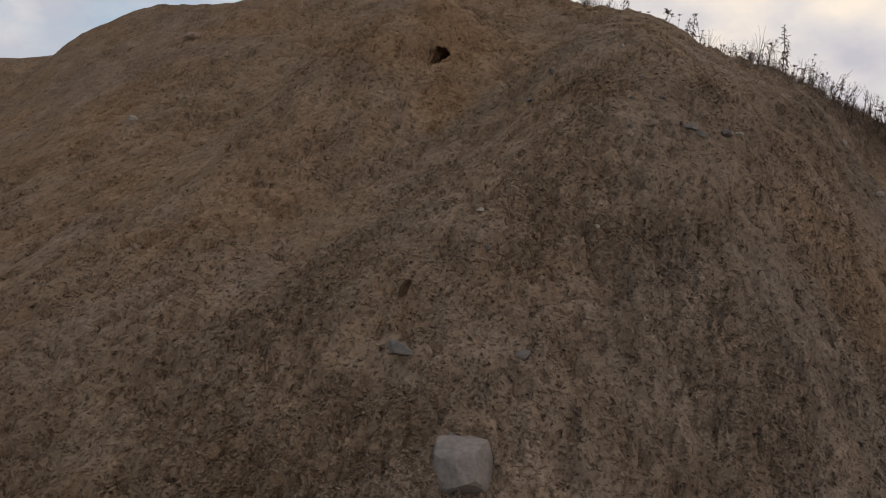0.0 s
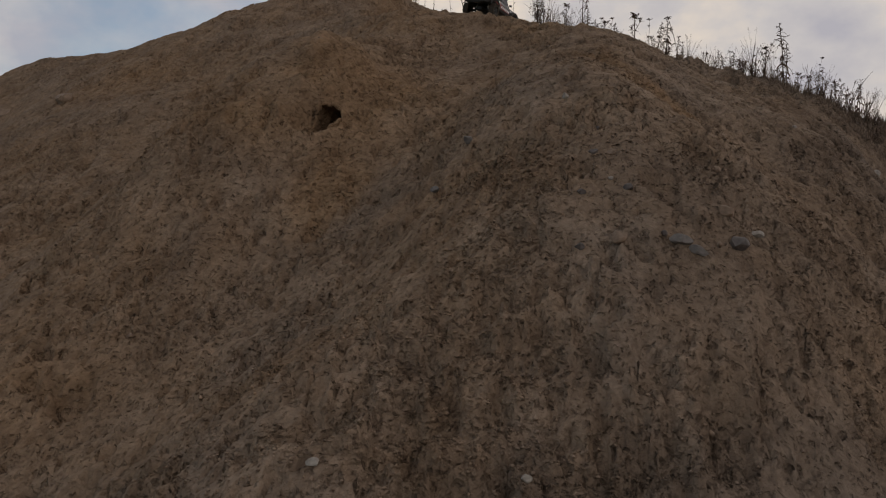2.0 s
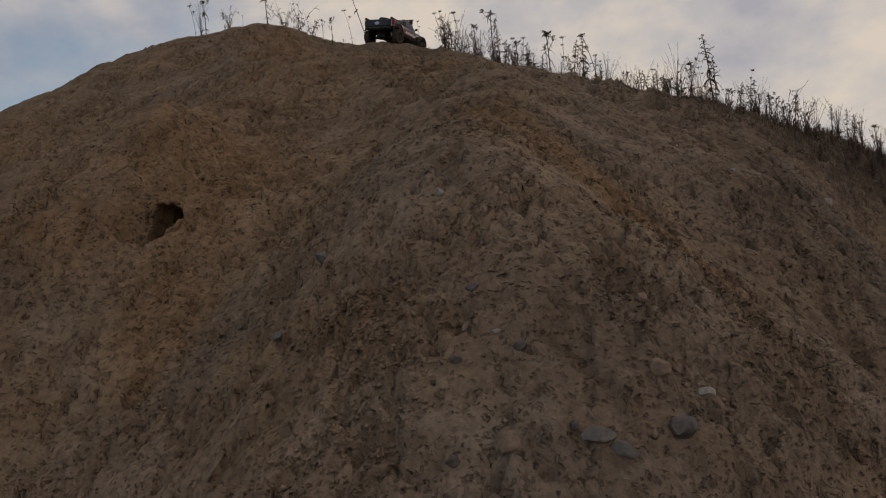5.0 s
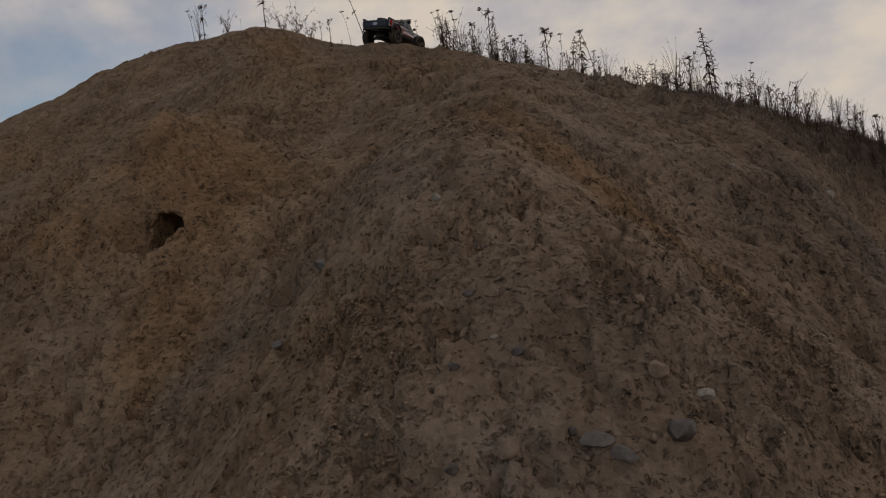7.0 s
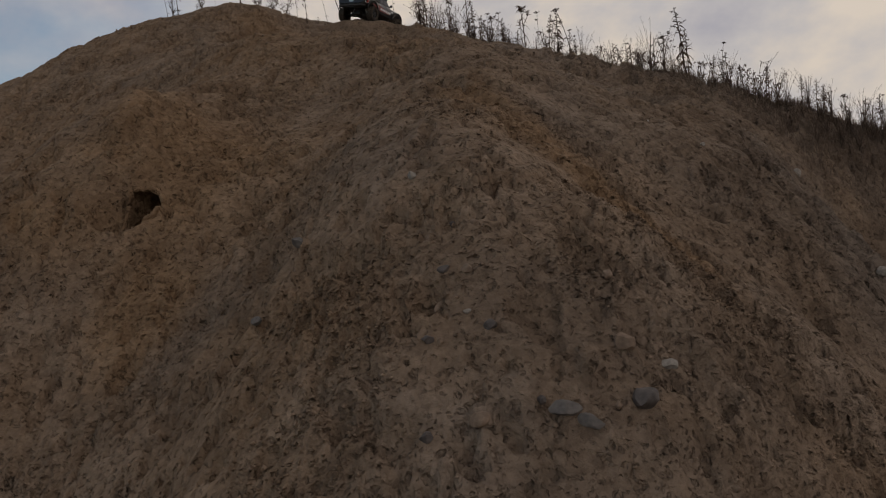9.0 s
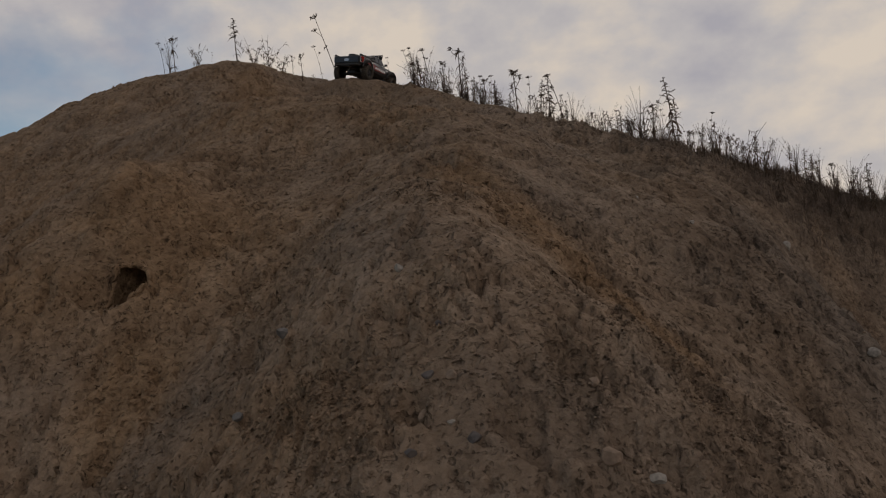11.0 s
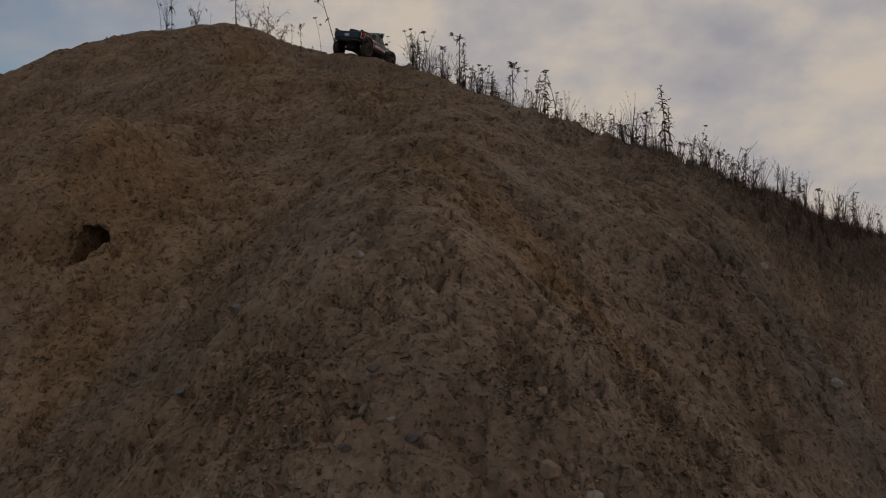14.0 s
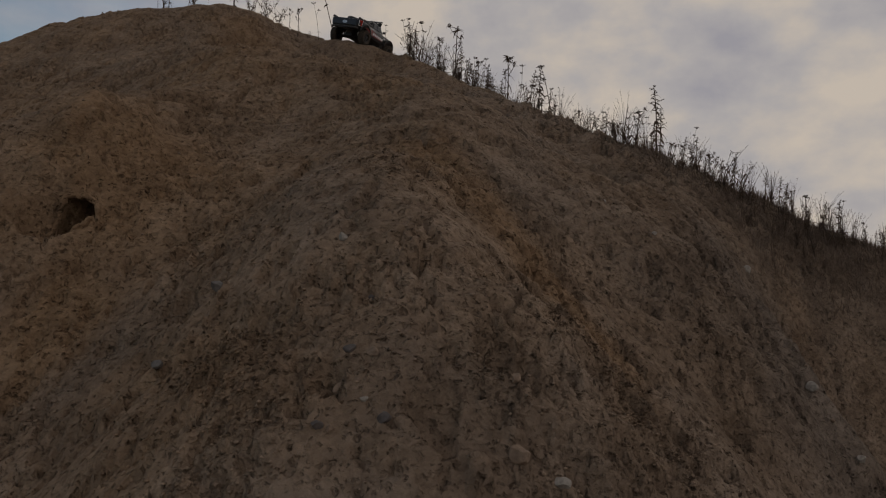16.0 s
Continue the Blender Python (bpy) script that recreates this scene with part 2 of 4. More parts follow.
class Shape:
    """Collects vertices and faces, and becomes one mesh."""

    def __init__(self):
        self.v, self.f = [], []

    def put(self, verts, faces):
        n = len(self.v)
        self.v += [tuple(p) for p in verts]
        self.f += [tuple(i + n for i in f) for f in faces]
        return self

    def box(self, c, s, m=None, taper=1.0):
        """A box with its edges cut off, so that they catch light."""
        hx, hy, hz = (k / 2 for k in s)
        e = min(hx, hy, hz) * 0.35
        ring, verts = [(-1, -1), (1, -1), (1, 1), (-1, 1)], []
        for z, k, cut in ((-hz, 1, e), (-hz + e, 1, 0), (hz - e, taper, 0), (hz, taper, e)):
            for a, b in ring:
                verts.append(Vector((a * (hx * k - cut), b * (hy * k - cut), z)))
        faces = [(3, 2, 1, 0), (12, 13, 14, 15)]
        for r in range(3):
            for i in range(4):
                j = (i + 1) % 4
                faces.append((4 * r + i, 4 * r + j, 4 * r + 4 + j, 4 * r + 4 + i))
        m = m or Matrix()
        return self.put([m @ p + Vector(c) for p in verts], faces)

    def tube(self, path, radii, n=5, cap=True):
        path = [Vector(p) for p in path]
        verts, faces = [], []
        for i, p in enumerate(path):
            d = (path[min(i + 1, len(path) - 1)] - path[max(i - 1, 0)]).normalized()
            s = d.cross((0.13, 0.99, 0.07)).normalized()
            t = d.cross(s)
            r = radii[i] if isinstance(radii, (list, tuple)) else radii
            verts += [p + r * (math.cos(6.2832 * k / n) * s + math.sin(6.2832 * k / n) * t) for k in range(n)]
        for i in range(len(path) - 1):
            for k in range(n):
                faces.append((i * n + k, i * n + (k + 1) % n, (i + 1) * n + (k + 1) % n, (i + 1) * n + k))
        if cap:
            faces += [tuple(range(n))[::-1], tuple(range((len(path) - 1) * n, len(path) * n))]
        return self.put(verts, faces)

    def lathe(self, profile, n=24, m=None):
        """Turns (radius, along) pairs round the x axis."""
        m, verts, faces = m or Matrix(), [], []
        for r, a in profile:
            verts += [m @ Vector((a, r * math.cos(6.2832 * k / n), r * math.sin(6.2832 * k / n))) for k in range(n)]
        for i in range(len(profile) - 1):
            for k in range(n):
                faces.append((i * n + k, i * n + (k + 1) % n, (i + 1) * n + (k + 1) % n, (i + 1) * n + k))
        return self.put(verts, faces)

    def loft(self, rings, cap=True):
        n, verts, faces = len(rings[0]), [], []
        for r in rings:
            verts += [Vector(p) for p in r]
        for i in range(len(rings) - 1):
            for k in range(n):
                faces.append((i * n + k, i * n + (k + 1) % n, (i + 1) * n + (k + 1) % n, (i + 1) * n + k))
        if cap:
            faces += [tuple(range(n))[::-1], tuple(range((len(rings) - 1) * n, len(rings) * n))]
        return self.put(verts, faces)

    def plate(self, corners, thick):
        """A flat panel with thickness, from its outline."""
        c = [Vector(p) for p in corners]
        nrm = (c[1] - c[0]).cross(c[2] - c[0]).normalized() * thick
        n = len(c)
        faces = [tuple(range(n))[::-1], tuple(range(n, 2 * n))]
        faces += [(k, (k + 1) % n, n + (k + 1) % n, n + k) for k in range(n)]
        return self.put(c + [p + nrm for p in c], faces)

    def mesh(self, name, mat, smooth=None):
        me = bpy.data.meshes.new(name)
        me.from_pydata([tuple(p) for p in self.v], [], self.f)
        bm = bmesh.new()
        bm.from_mesh(me)
        bmesh.ops.recalc_face_normals(bm, faces=bm.faces[:])
        bm.to_mesh(me)
        bm.free()
        me.materials.append(mat)
        if smooth:
            me.shade_smooth()
            me.set_sharp_from_angle(angle=radians(smooth))
        return me


def part(name, shape, mat, parent, label="", smooth=40):
    ob = new(name, shape.mesh(name, mat, smooth))
    ob.parent = parent
    return tagged(ob, label)


def thing(name, shape, mat, m, label, category, group="", smooth=40):
    ob = new(name, shape.mesh(name, mat, smooth))
    ob.matrix_world = m
    return tagged(ob, label, category, group)


# ---------------------------------------------------------------- the bank
# broad swells and hollows of the bank: x, y, reach, height
SWELLS = [
    (-3.00, 5.00, 1.50, -0.77),
    (0.60, 2.00, 1.50, 0.64),
    (0.56, 5.14, 0.65, -0.28),
    (3.42, 3.58, 0.65, -1.10),
    (1.94, 4.06, 0.42, 0.19),
    (-3.43, 5.58, 0.42, -0.46),
    (-3.00, 2.60, 1.50, -0.78),
    (-0.07, 3.39, 0.42, 0.29),
    (2.40, 1.80, 1.00, -0.49),
    (0.60, 2.55, 0.42, 0.16),
    (2.28, 3.06, 0.42, -0.67),
    (2.45, 3.90, 0.42, 0.15),
    (1.61, 3.06, 0.42, 0.14),
    (-0.41, 5.58, 0.42, 0.05),
    (-3.60, 5.07, 0.42, -0.88),
    (-0.41, 1.88, 0.42, -0.30),
    (-3.34, 4.10, 0.65, -0.45),
    (-0.74, 3.39, 0.42, -0.10),
    (1.27, 4.57, 0.42, -0.03),
    (0.10, 2.72, 0.42, -0.11),
    (1.27, 2.55, 0.42, -0.15),
    (1.08, 0.98, 0.65, -0.35),
    (-2.26, 5.24, 0.42, 0.13),
    (3.60, 2.20, 1.00, -0.51),
]
# finer swells of the face, on rows 0.37 m apart going up from y = 1.5: x, heights
FACE = [
    (-0.90, [-0.001, 0.002, -0.009, -0.03, -0.052, -0.064, 0.019, -0.001, -0.006, 0.004]),
    (-0.53, [0.014, 0.085, -0.005, -0.027, 0.148, 0.043, -0.002, -0.003, 0.006, 0.011]),
    (-0.16, [0.063, 0.127, -0.14, -0.028, 0.134, -0.024, -0.087, 0.049, 0.02, 0.009]),
    (0.21, [-0.006, -0.039, -0.038, -0.082, -0.002, -0.143, 0.07, 0.105, 0.02, 0.002]),
    (0.58, [0.004, 0.026, 0.045, 0.024, 0.058, -0.014, 0.105, 0.04, -0.01, -0.001]),
    (0.95, [-0.051, 0.046, 0.048, -0.103, 0.039, 0.166, 0.056, -0.03, 0.0]),
    (1.32, [-0.212, -0.098, 0.088, 0.104, -0.013, -0.075, -0.02]),
    (1.69, [-0.024, -0.081, -0.169, -0.05, 0.023]),
]
BROW = ([-3, -1.4, -0.5, 0.1, 0.5, 0.9, 1.3, 1.6, 2.0, 3], [5.6, 5.4, 5.5, 5.55, 5.5, 5.2, 4.6, 3.9, 3.65, 3.8])


def brow(x):
    return np.interp(x, *BROW)


def soft(v, k):
    return np.logaddexp(0, v / k) * k


TABLES = [np.random.RandomState(40 + k).rand(256, 256) for k in range(6)]


def grain(x, y, size, k=0):
    """Smooth random swell from 0 to 1, with lumps about that size."""
    t = TABLES[k % 6]
    u, v = x / size + 31.7 * k + 500, y / size + 17.3 * k + 500
    i, j = np.floor(u).astype(int), np.floor(v).astype(int)
    a, b = u - i, v - j
    a, b = a * a * (3 - 2 * a), b * b * (3 - 2 * b)
    i0, j0, i1, j1 = i % 256, j % 256, (i + 1) % 256, (j + 1) % 256
    return (t[i0, j0] * (1 - a) + t[i1, j0] * a) * (1 - b) + (t[i0, j1] * (1 - a) + t[i1, j1] * a) * b


def crumbs(x, y, size, k=0):
    """Rounded lumps packed side by side, 0 in the gaps and 1 on top."""
    ta, tb, tc = TABLES[k % 6], TABLES[(k + 1) % 6], TABLES[(k + 2) % 6]
    u, v = x / size + 700 + 13 * k, y / size + 700 + 29 * k
    i, j = np.floor(u).astype(int), np.floor(v).astype(int)
    best = np.zeros_like(u)
    for di in (-1, 0, 1):
        for dj in (-1, 0, 1):
            p, q = (i + di) % 256, (j + dj) % 256
            d = np.hypot(i + di + ta[p, q] - u, j + dj + tb[p, q] - v) / (0.45 + 0.5 * tc[p, q])
            best = np.maximum(best, (0.4 + 0.6 * tc[q, p]) * np.sqrt(np.clip(1 - d * d, 0, 1)))
    return best


def step(v, a, b):
    s = np.clip((v - a) / (b - a), 0, 1)
    return s * s * (3 - 2 * s)


def spot(x, y, cx, cy, rx, ry, turn=0.0):
    c, s = math.cos(radians(turn)), math.sin(radians(turn))
    u, v = (x - cx) * c + (y - cy) * s, -(x - cx) * s + (y - cy) * c
    return np.sqrt((u / rx) ** 2 + (v / ry) ** 2)


# loose crumbs gather here, and crust lies smooth there: x, y, half width, half depth, turn, how much
LOOSE = [(0.31, 2.72, 0.13, 0.26, 0, 0.45), (0.40, 2.16, 0.07, 0.24, 6, 0.55), (0.28, 2.24, 0.06, 0.10, 0, 0.3), (1.12, 2.30, 0.20, 0.28, 30, 0.35), (0.80, 2.11, 0.05, 0.05, 0, 0.4), (0.58, 2.13, 0.07, 0.04, 0, 0.35), (0.60, 1.60, 0.22, 0.10, 0, 0.4), (-0.02, 2.66, 0.10, 0.10, 0, 0.3), (0.66, 2.45, 0.06, 0.14, 0, 0.2)]
CRUST = [(0.20, 2.41, 0.11, 0.10, 0, 0.5), (0.10, 3.02, 0.08, 0.18, 8, 0.7), (0.72, 1.97, 0.13, 0.06, 10, 0.7), (0.82, 1.79, 0.12, 0.10, 0, 0.6), (1.25, 3.05, 0.24, 0.30, -20, 0.5), (0.47, 3.25, 0.10, 0.42, 5, 0.5), (0.51, 2.50, 0.05, 0.16, 0, 0.4), (0.07, 1.86, 0.08, 0.06, 5, 0.6), (0.68, 1.88, 0.16, 0.08, 0, 0.4), (0.92, 1.70, 0.08, 0.08, 0, 0.6)]


def crumbly(x, y):
    """How loose and pitted the earth is: 0 on packed crust, 1 in the churned track."""
    w = 0.26 + 0.34 * step(-y, -2.05, -1.6) + 0.50 * (step(0.6 * grain(x, y, 0.24, 3) + 0.4 * grain(x, y, 0.09, 1), 0.38, 0.68) - 0.4)
    u, v = x + 0.08 * (grain(x, y, 0.07, 2) - 0.5), y + 0.08 * (grain(x, y, 0.06, 4) - 0.5)
    for cx, cy, rx, ry, turn, much in LOOSE:
        w = w + much * step(-spot(u, v, cx, cy, rx, ry, turn), -1.3, -0.5)
    for cx, cy, rx, ry, turn, much in CRUST:
        w = w - much * step(-spot(u, v, cx, cy, rx, ry, turn), -1.25, -0.6)
    return np.clip(w, 0.08, 1)


# ochre laid bare (less) and grey wash (more): x, y, half width, half depth, turn, how much
TINTS = [(0.02, 3.05, 0.22, 0.32, 5, -0.40), (0.15, 3.9, 0.30, 0.40, 0, -0.35), (0.14, 4.95, 0.26, 0.3, 0, -0.5), (-0.03, 2.66, 0.12, 0.12, 0, -0.45), (-0.25, 2.85, 0.14, 0.10, 0, -0.2), (0.84, 2.78, 0.13, 0.30, 20, -0.40), (1.0, 2.5, 0.07, 0.22, 35, -0.35), (0.70, 3.6, 0.3, 0.4, 0, -0.3), (0.31, 2.62, 0.15, 0.42, 0, -0.25), (0.40, 2.1, 0.09, 0.2, 3, 0.10), (0.68, 1.98, 0.25, 0.14, 0, 0.25), (1.75, 2.95, 0.25, 0.45, -15, 0.4), (0.9, 1.75, 0.2, 0.12, 0, 0.25), (0.24, 1.66, 0.12, 0.1, 0, -0.2), (-0.6, 3.6, 0.3, 0.5, 0, 0.12)]


def washed(x, y):
    """0 where ochre subsoil is laid bare, 1 where the soil is washed out grey."""
    w = 0.36 + 0.20 * step(x, -0.6, 0.6) + 0.22 * step(-y, -2.1, -1.6) + 0.22 * (grain(x, y, 0.5, 2) - 0.5)
    for cx, cy, rx, ry, turn, much in TINTS:
        w = w + much * step(-spot(x, y, cx, cy, rx, ry, turn), -1.5, -0.2)
    return w + 0.22 * (grain(x, y, 0.13, 1) - 0.5)


def darkened(x, y):
    """Darker tone under the dead grass, in the gully and hollows, and over the right flank."""
    d = y - brow(x)
    band = step(x, 0.85, 1.5) * step(d, -0.40, -0.12)
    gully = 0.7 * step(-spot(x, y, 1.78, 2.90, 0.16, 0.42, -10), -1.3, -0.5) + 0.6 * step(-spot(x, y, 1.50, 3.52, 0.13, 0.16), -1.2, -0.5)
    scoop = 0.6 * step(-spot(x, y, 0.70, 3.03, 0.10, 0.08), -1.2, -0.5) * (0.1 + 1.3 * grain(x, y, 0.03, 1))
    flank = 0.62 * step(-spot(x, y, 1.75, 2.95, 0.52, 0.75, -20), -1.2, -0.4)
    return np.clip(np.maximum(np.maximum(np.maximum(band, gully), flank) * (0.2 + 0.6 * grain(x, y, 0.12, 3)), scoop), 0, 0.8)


BURROW = (-0.062, 2.880)


def broad(x, y):
    flat = 0.58 * np.exp(-(((x - 0.62) / 0.5) ** 4))          # a level place behind the brow
    z = 0.72 * soft(y - 0.35, 0.2) - (1.4 - flat) * soft(y - brow(x), 0.16) - 1.3 * flat * soft(y - brow(x) - 0.55, 0.12)
    for cx, cy, r, h in SWELLS:
        z = z + h * np.exp(-((x - cx) ** 2 + (y - cy) ** 2) / r**2)
    for cx, heights in FACE:
        for k, h in enumerate(heights):
            z = z + h * np.exp(-((x - cx) ** 2 + (y - 1.5 - 0.37 * k) ** 2) / 0.42**2)
    z = z / (1 + (np.abs(x) / 4.6) ** 10)
    return soft(z, 0.05) - 0.03


def height(x, y):
    z = broad(x, y)
    up = step(y, 0.7, 1.3) * step(-np.abs(x), -6.0, -4.5) * step(-y, -7.0, -6.2)
    # rills and lumps
    z = z + up * (0.04 * (grain(x, y, 0.55, 0) - 0.5) + 0.030 * (grain(x, y, 0.21, 1) - 0.5) + 0.016 * (grain(x, y, 0.085, 2) - 0.5))
    # little broken treads and scarps that follow the slope
    for k, (count, rise) in enumerate(((15.0, 0.024), (31.0, 0.013))):
        phase = count * z + 2.4 * grain(x, y, 0.27, 1 + k) + 1.1 * grain(x, y, 0.075, 2 + k) + 0.5 * grain(x, y, 0.03, 3 + k)
        part_ = phase - np.floor(phase)
        where = step(0.6 * grain(x, y, 0.28, 5 - k) + 0.4 * grain(x, y, 0.09, k), 0.46, 0.62) * (0.35 + 0.65 * step(crumbly(x, y), 0.1, 0.5))
        z = z + up * where * rise * (step(part_, 0.80, 1.0) - part_)
    loose = crumbly(x, y)
    z = z + up * (0.25 + loose) * (0.014 * (grain(x, y, 0.036, 4) - 0.5) + 0.005 * (grain(x, y, 0.017, 5) - 0.5))
    # loose crumbs, and pits where clods have dropped out
    z = z + up * loose * (0.010 * crumbs(x, y, 0.027, 1) + 0.008 * crumbs(x, y, 0.016, 3))
    px, py = x + 0.022 * (grain(x, y, 0.016, 2) - 0.5), y + 0.022 * (grain(x, y, 0.016, 4) - 0.5)
    for size, deep, k in ((0.024, 0.018, 1), (0.034, 0.024, 0), (0.055, 0.034, 2), (0.105, 0.030, 4)):
        z = z - up * deep * step(crumbs(px, py, size, k) - (0.84 - 0.15 * loose), 0.0, 0.09)
    # runnels: straight down the face, and slanting on the flank
    z = z + up * 0.007 * (grain(x, y * 0.16, 0.10, 5) - 0.5) * step(-x, -0.7, -0.2)
    across, along = 0.78 * x + 0.62 * y, 0.62 * x - 0.78 * y
    z = z + up * (0.020 * (grain(across, along * 0.14, 0.11, 3) - 0.5) + 0.014 * (grain(across, along * 0.12, 0.04, 1) - 0.5)) * step(x, 0.62, 1.0)
    # cracks running across the slope
    for k, (len_, wide) in enumerate(((0.16, 0.05), (0.09, 0.03))):
        g = grain(x + 0.4 * y, y, len_, 4 + k) * 0.5 + grain(x, y, wide, k) * 0.5
        where = step(grain(x, y, 0.45, 2 + k), 0.5, 0.7)
        z = z - up * where * 0.009 * np.exp(-(((g - 0.5) / 0.022) ** 2))
    # single cracks, furrows and scarps
    u, v = x + 0.03 * (grain(x, y, 0.04, 1) - 0.5), y + 0.03 * (grain(x, y, 0.035, 2) - 0.5)
    for x0, y0, x1, y1, wide, deep in CRACKS + SCARPS:
        run = (x1 - x0) ** 2 + (y1 - y0) ** 2
        k = np.clip(((u - x0) * (x1 - x0) + (v - y0) * (y1 - y0)) / run, 0, 1)
        far = np.hypot(u - x0 - k * (x1 - x0), v - y0 - k * (y1 - y0)) / wide
        z = z - deep * np.exp(-(far**2)) * (0.4 + 0.8 * grain(x, y, 0.03, 3)) + 0.25 * deep * np.exp(-((far - 2.2) ** 2))
    # crumbling ledges that break away across the slope
    for k, (cx, cy, rx, ry, turn, drop) in enumerate(LEDGES):
        d = spot(x + 0.05 * (grain(x, y, 0.06, k) - 0.5), y + 0.05 * (grain(x, y, 0.05, k + 1) - 0.5), cx, cy, rx, ry, turn)
        z = z - drop * step(-d, -1.0, -0.75)
    # scooped hollow behind a lip on the spur
    wx, wy = x + 0.06 * (grain(x, y, 0.06, 1) - 0.5), y + 0.06 * (grain(x, y, 0.05, 2) - 0.5)
    d = spot(wx, wy, 0.70, 3.04, 0.10, 0.09, 8)
    z = z - 0.06 * step(-d, -1.0, -0.5) * (0.6 + 0.8 * grain(x, y, 0.04, 0)) + 0.018 * np.exp(-((spot(x, y, 0.72, 2.93, 0.10, 0.025, 12)) ** 2))
    # rubbly hollow under the weeds, and the washed-out gully below it
    d = spot(wx, wy, 1.50, 3.52, 0.12, 0.16, -20)
    z = z - 0.05 * step(-d, -1.0, -0.4) * (0.4 + 1.2 * grain(x, y, 0.035, 0))
    off = (wx - 1.76) - 0.06 * np.sin(6 * y) + 0.05 * (y - 2.8)
    z = z - 0.07 * np.exp(-((off / 0.06) ** 2)) * step(y, 2.3, 2.6) * step(-y, -3.3, -3.0)
    # undercut knob below the crest
    d = spot(wx, wy, 0.14, 4.90, 0.24, 0.17, -35)
    z = z - 0.17 * step(-d, -1.0, -0.75) * (0.45 + grain(x, y, 0.06, 3))
    # blocky bank standing over the burrow
    block = 0.5 * np.floor(3 * grain(x + 0.3 * y, y, 0.10, 4)) / 2 + 0.5 * grain(x, y, 0.045, 5)
    z = z + 0.05 * step(-spot(wx, wy, -0.06, 3.13, 0.15, 0.19, 8), -1.1, -0.6) * (0.1 + block)
    # bedding cracks over the burrow
    for k, (cy, half) in enumerate(((2.938, 0.07), (2.966, 0.08), (3.005, 0.05))):
        line = cy + 0.04 * (grain(x, y, 0.05, k) - 0.5) + 0.15 * (x + 0.07)
        z = z - 0.022 * np.exp(-(((y - line) / 0.009) ** 2)) * step(-np.abs(x + 0.07), -half, -0.6 * half)
    # broken crust edges on the lower slope
    for cx, cy, rx, ry, turn in ((0.66, 1.90, 0.15, 0.10, 10), (0.57, 1.73, 0.07, 0.04, 15), (0.07, 1.90, 0.09, 0.06, 8), (0.61, 2.30, 0.06, 0.045, 0), (0.24, 2.42, 0.12, 0.08, -6)):
        d = spot(x + 0.09 * (grain(x, y, 0.055, 3) - 0.5) + 0.03 * (grain(x, y, 0.02, 1) - 0.5), y + 0.08 * (grain(x, y, 0.045, 4) - 0.5) + 0.03 * (grain(x, y, 0.018, 2) - 0.5), cx, cy, rx, ry, turn)
        z = z + 0.022 * step(-d, -1.0, -0.94) * step(d, 0.35, 0.8) - 0.022 * np.exp(-(((d - 1.06) / 0.05) ** 2)) * (y < cy)
    # uneven crest line
    z = z + np.interp(x, *CREST) * np.exp(-(((y - brow(x)) / 0.45) ** 2))
    # trodden place on the brow
    z = z + (3.352 - 0.22 * (x - 0.64) - 0.04 * (y - 5.45) + 0.02 * (grain(x, y, 0.07, 1) - 0.5) - z) * np.exp(-((spot(x, y, 0.65, 5.50, 0.34, 0.24)) ** 4))
    # spoil and roof of the burrow
    bx, by = BURROW
    z = z + 0.035 * step(-spot(x, y, bx - 0.03, by + 0.070, 0.10, 0.035, 8), -1.2, -0.4) * (0.6 + 0.8 * grain(x, y, 0.02, 1))
    z = z + 0.025 * step(-spot(x, y, bx - 0.130, by - 0.035, 0.05, 0.05), -1.2, -0.3) * (0.1 + 1.5 * crumbs(x, y, 0.030, 3))
    z = z - 0.085 * step(-spot(x, y, bx - 0.036, by - 0.020, 0.066, 0.036, 22), -1.05, -0.70)
    return z


CREST = ([-3.0, -2.85, -2.7, -2.55, -2.4, -2.25, -2.1, -1.95, -1.8, -1.65, -1.5, -1.35, -1.2, -1.05, -0.9, -0.75, -0.6, -0.45, -0.3, -0.15, -0.0, 0.15, 0.3, 0.45, 0.6, 0.75, 0.9, 1.05, 1.2, 1.35, 1.5, 1.65, 1.8, 1.95, 2.1, 2.25, 2.4, 2.55, 2.7, 2.85, 3.0], [0.038, 0.058, 0.049, 0.016, -0.013, -0.022, -0.034, -0.047, -0.048, -0.04, -0.023, -0.009, -0.023, 0.024, 0.005, -0.01, -0.021, -0.024, 0.012, 0.052, 0.064, 0.018, -0.037, -0.059, -0.026, 0.01, 0.085, 0.058, 0.06, 0.041, 0.05, 0.057, 0.04, 0.04, 0.037, -0.017, -0.044, -0.02, 0.09, 0.246, 0.396])
# from x, y to x, y, half width, depth
SCARPS = [
    (0.10, 3.93, 0.24, 3.83, 0.016, 0.040), (0.19, 3.75, 0.30, 3.79, 0.013, 0.034), (0.02, 3.99, 0.12, 4.02, 0.014, 0.03), (0.64, 3.57, 0.76, 3.43, 0.013, 0.03),
    (-0.34, 4.23, -0.18, 4.14, 0.015, 0.03), (-0.85, 4.86, -0.6, 4.80, 0.016, 0.03), (0.90, 3.06, 1.05, 3.12, 0.008, 0.014), (1.30, 3.32, 1.40, 3.35, 0.010, 0.018),
    (-0.14, 3.20, 0.05, 3.12, 0.010, 0.024), (0.01, 3.05, 0.05, 3.12, 0.008, 0.02), (0.38, 2.22, 0.40, 2.02, 0.010, 0.014),
]
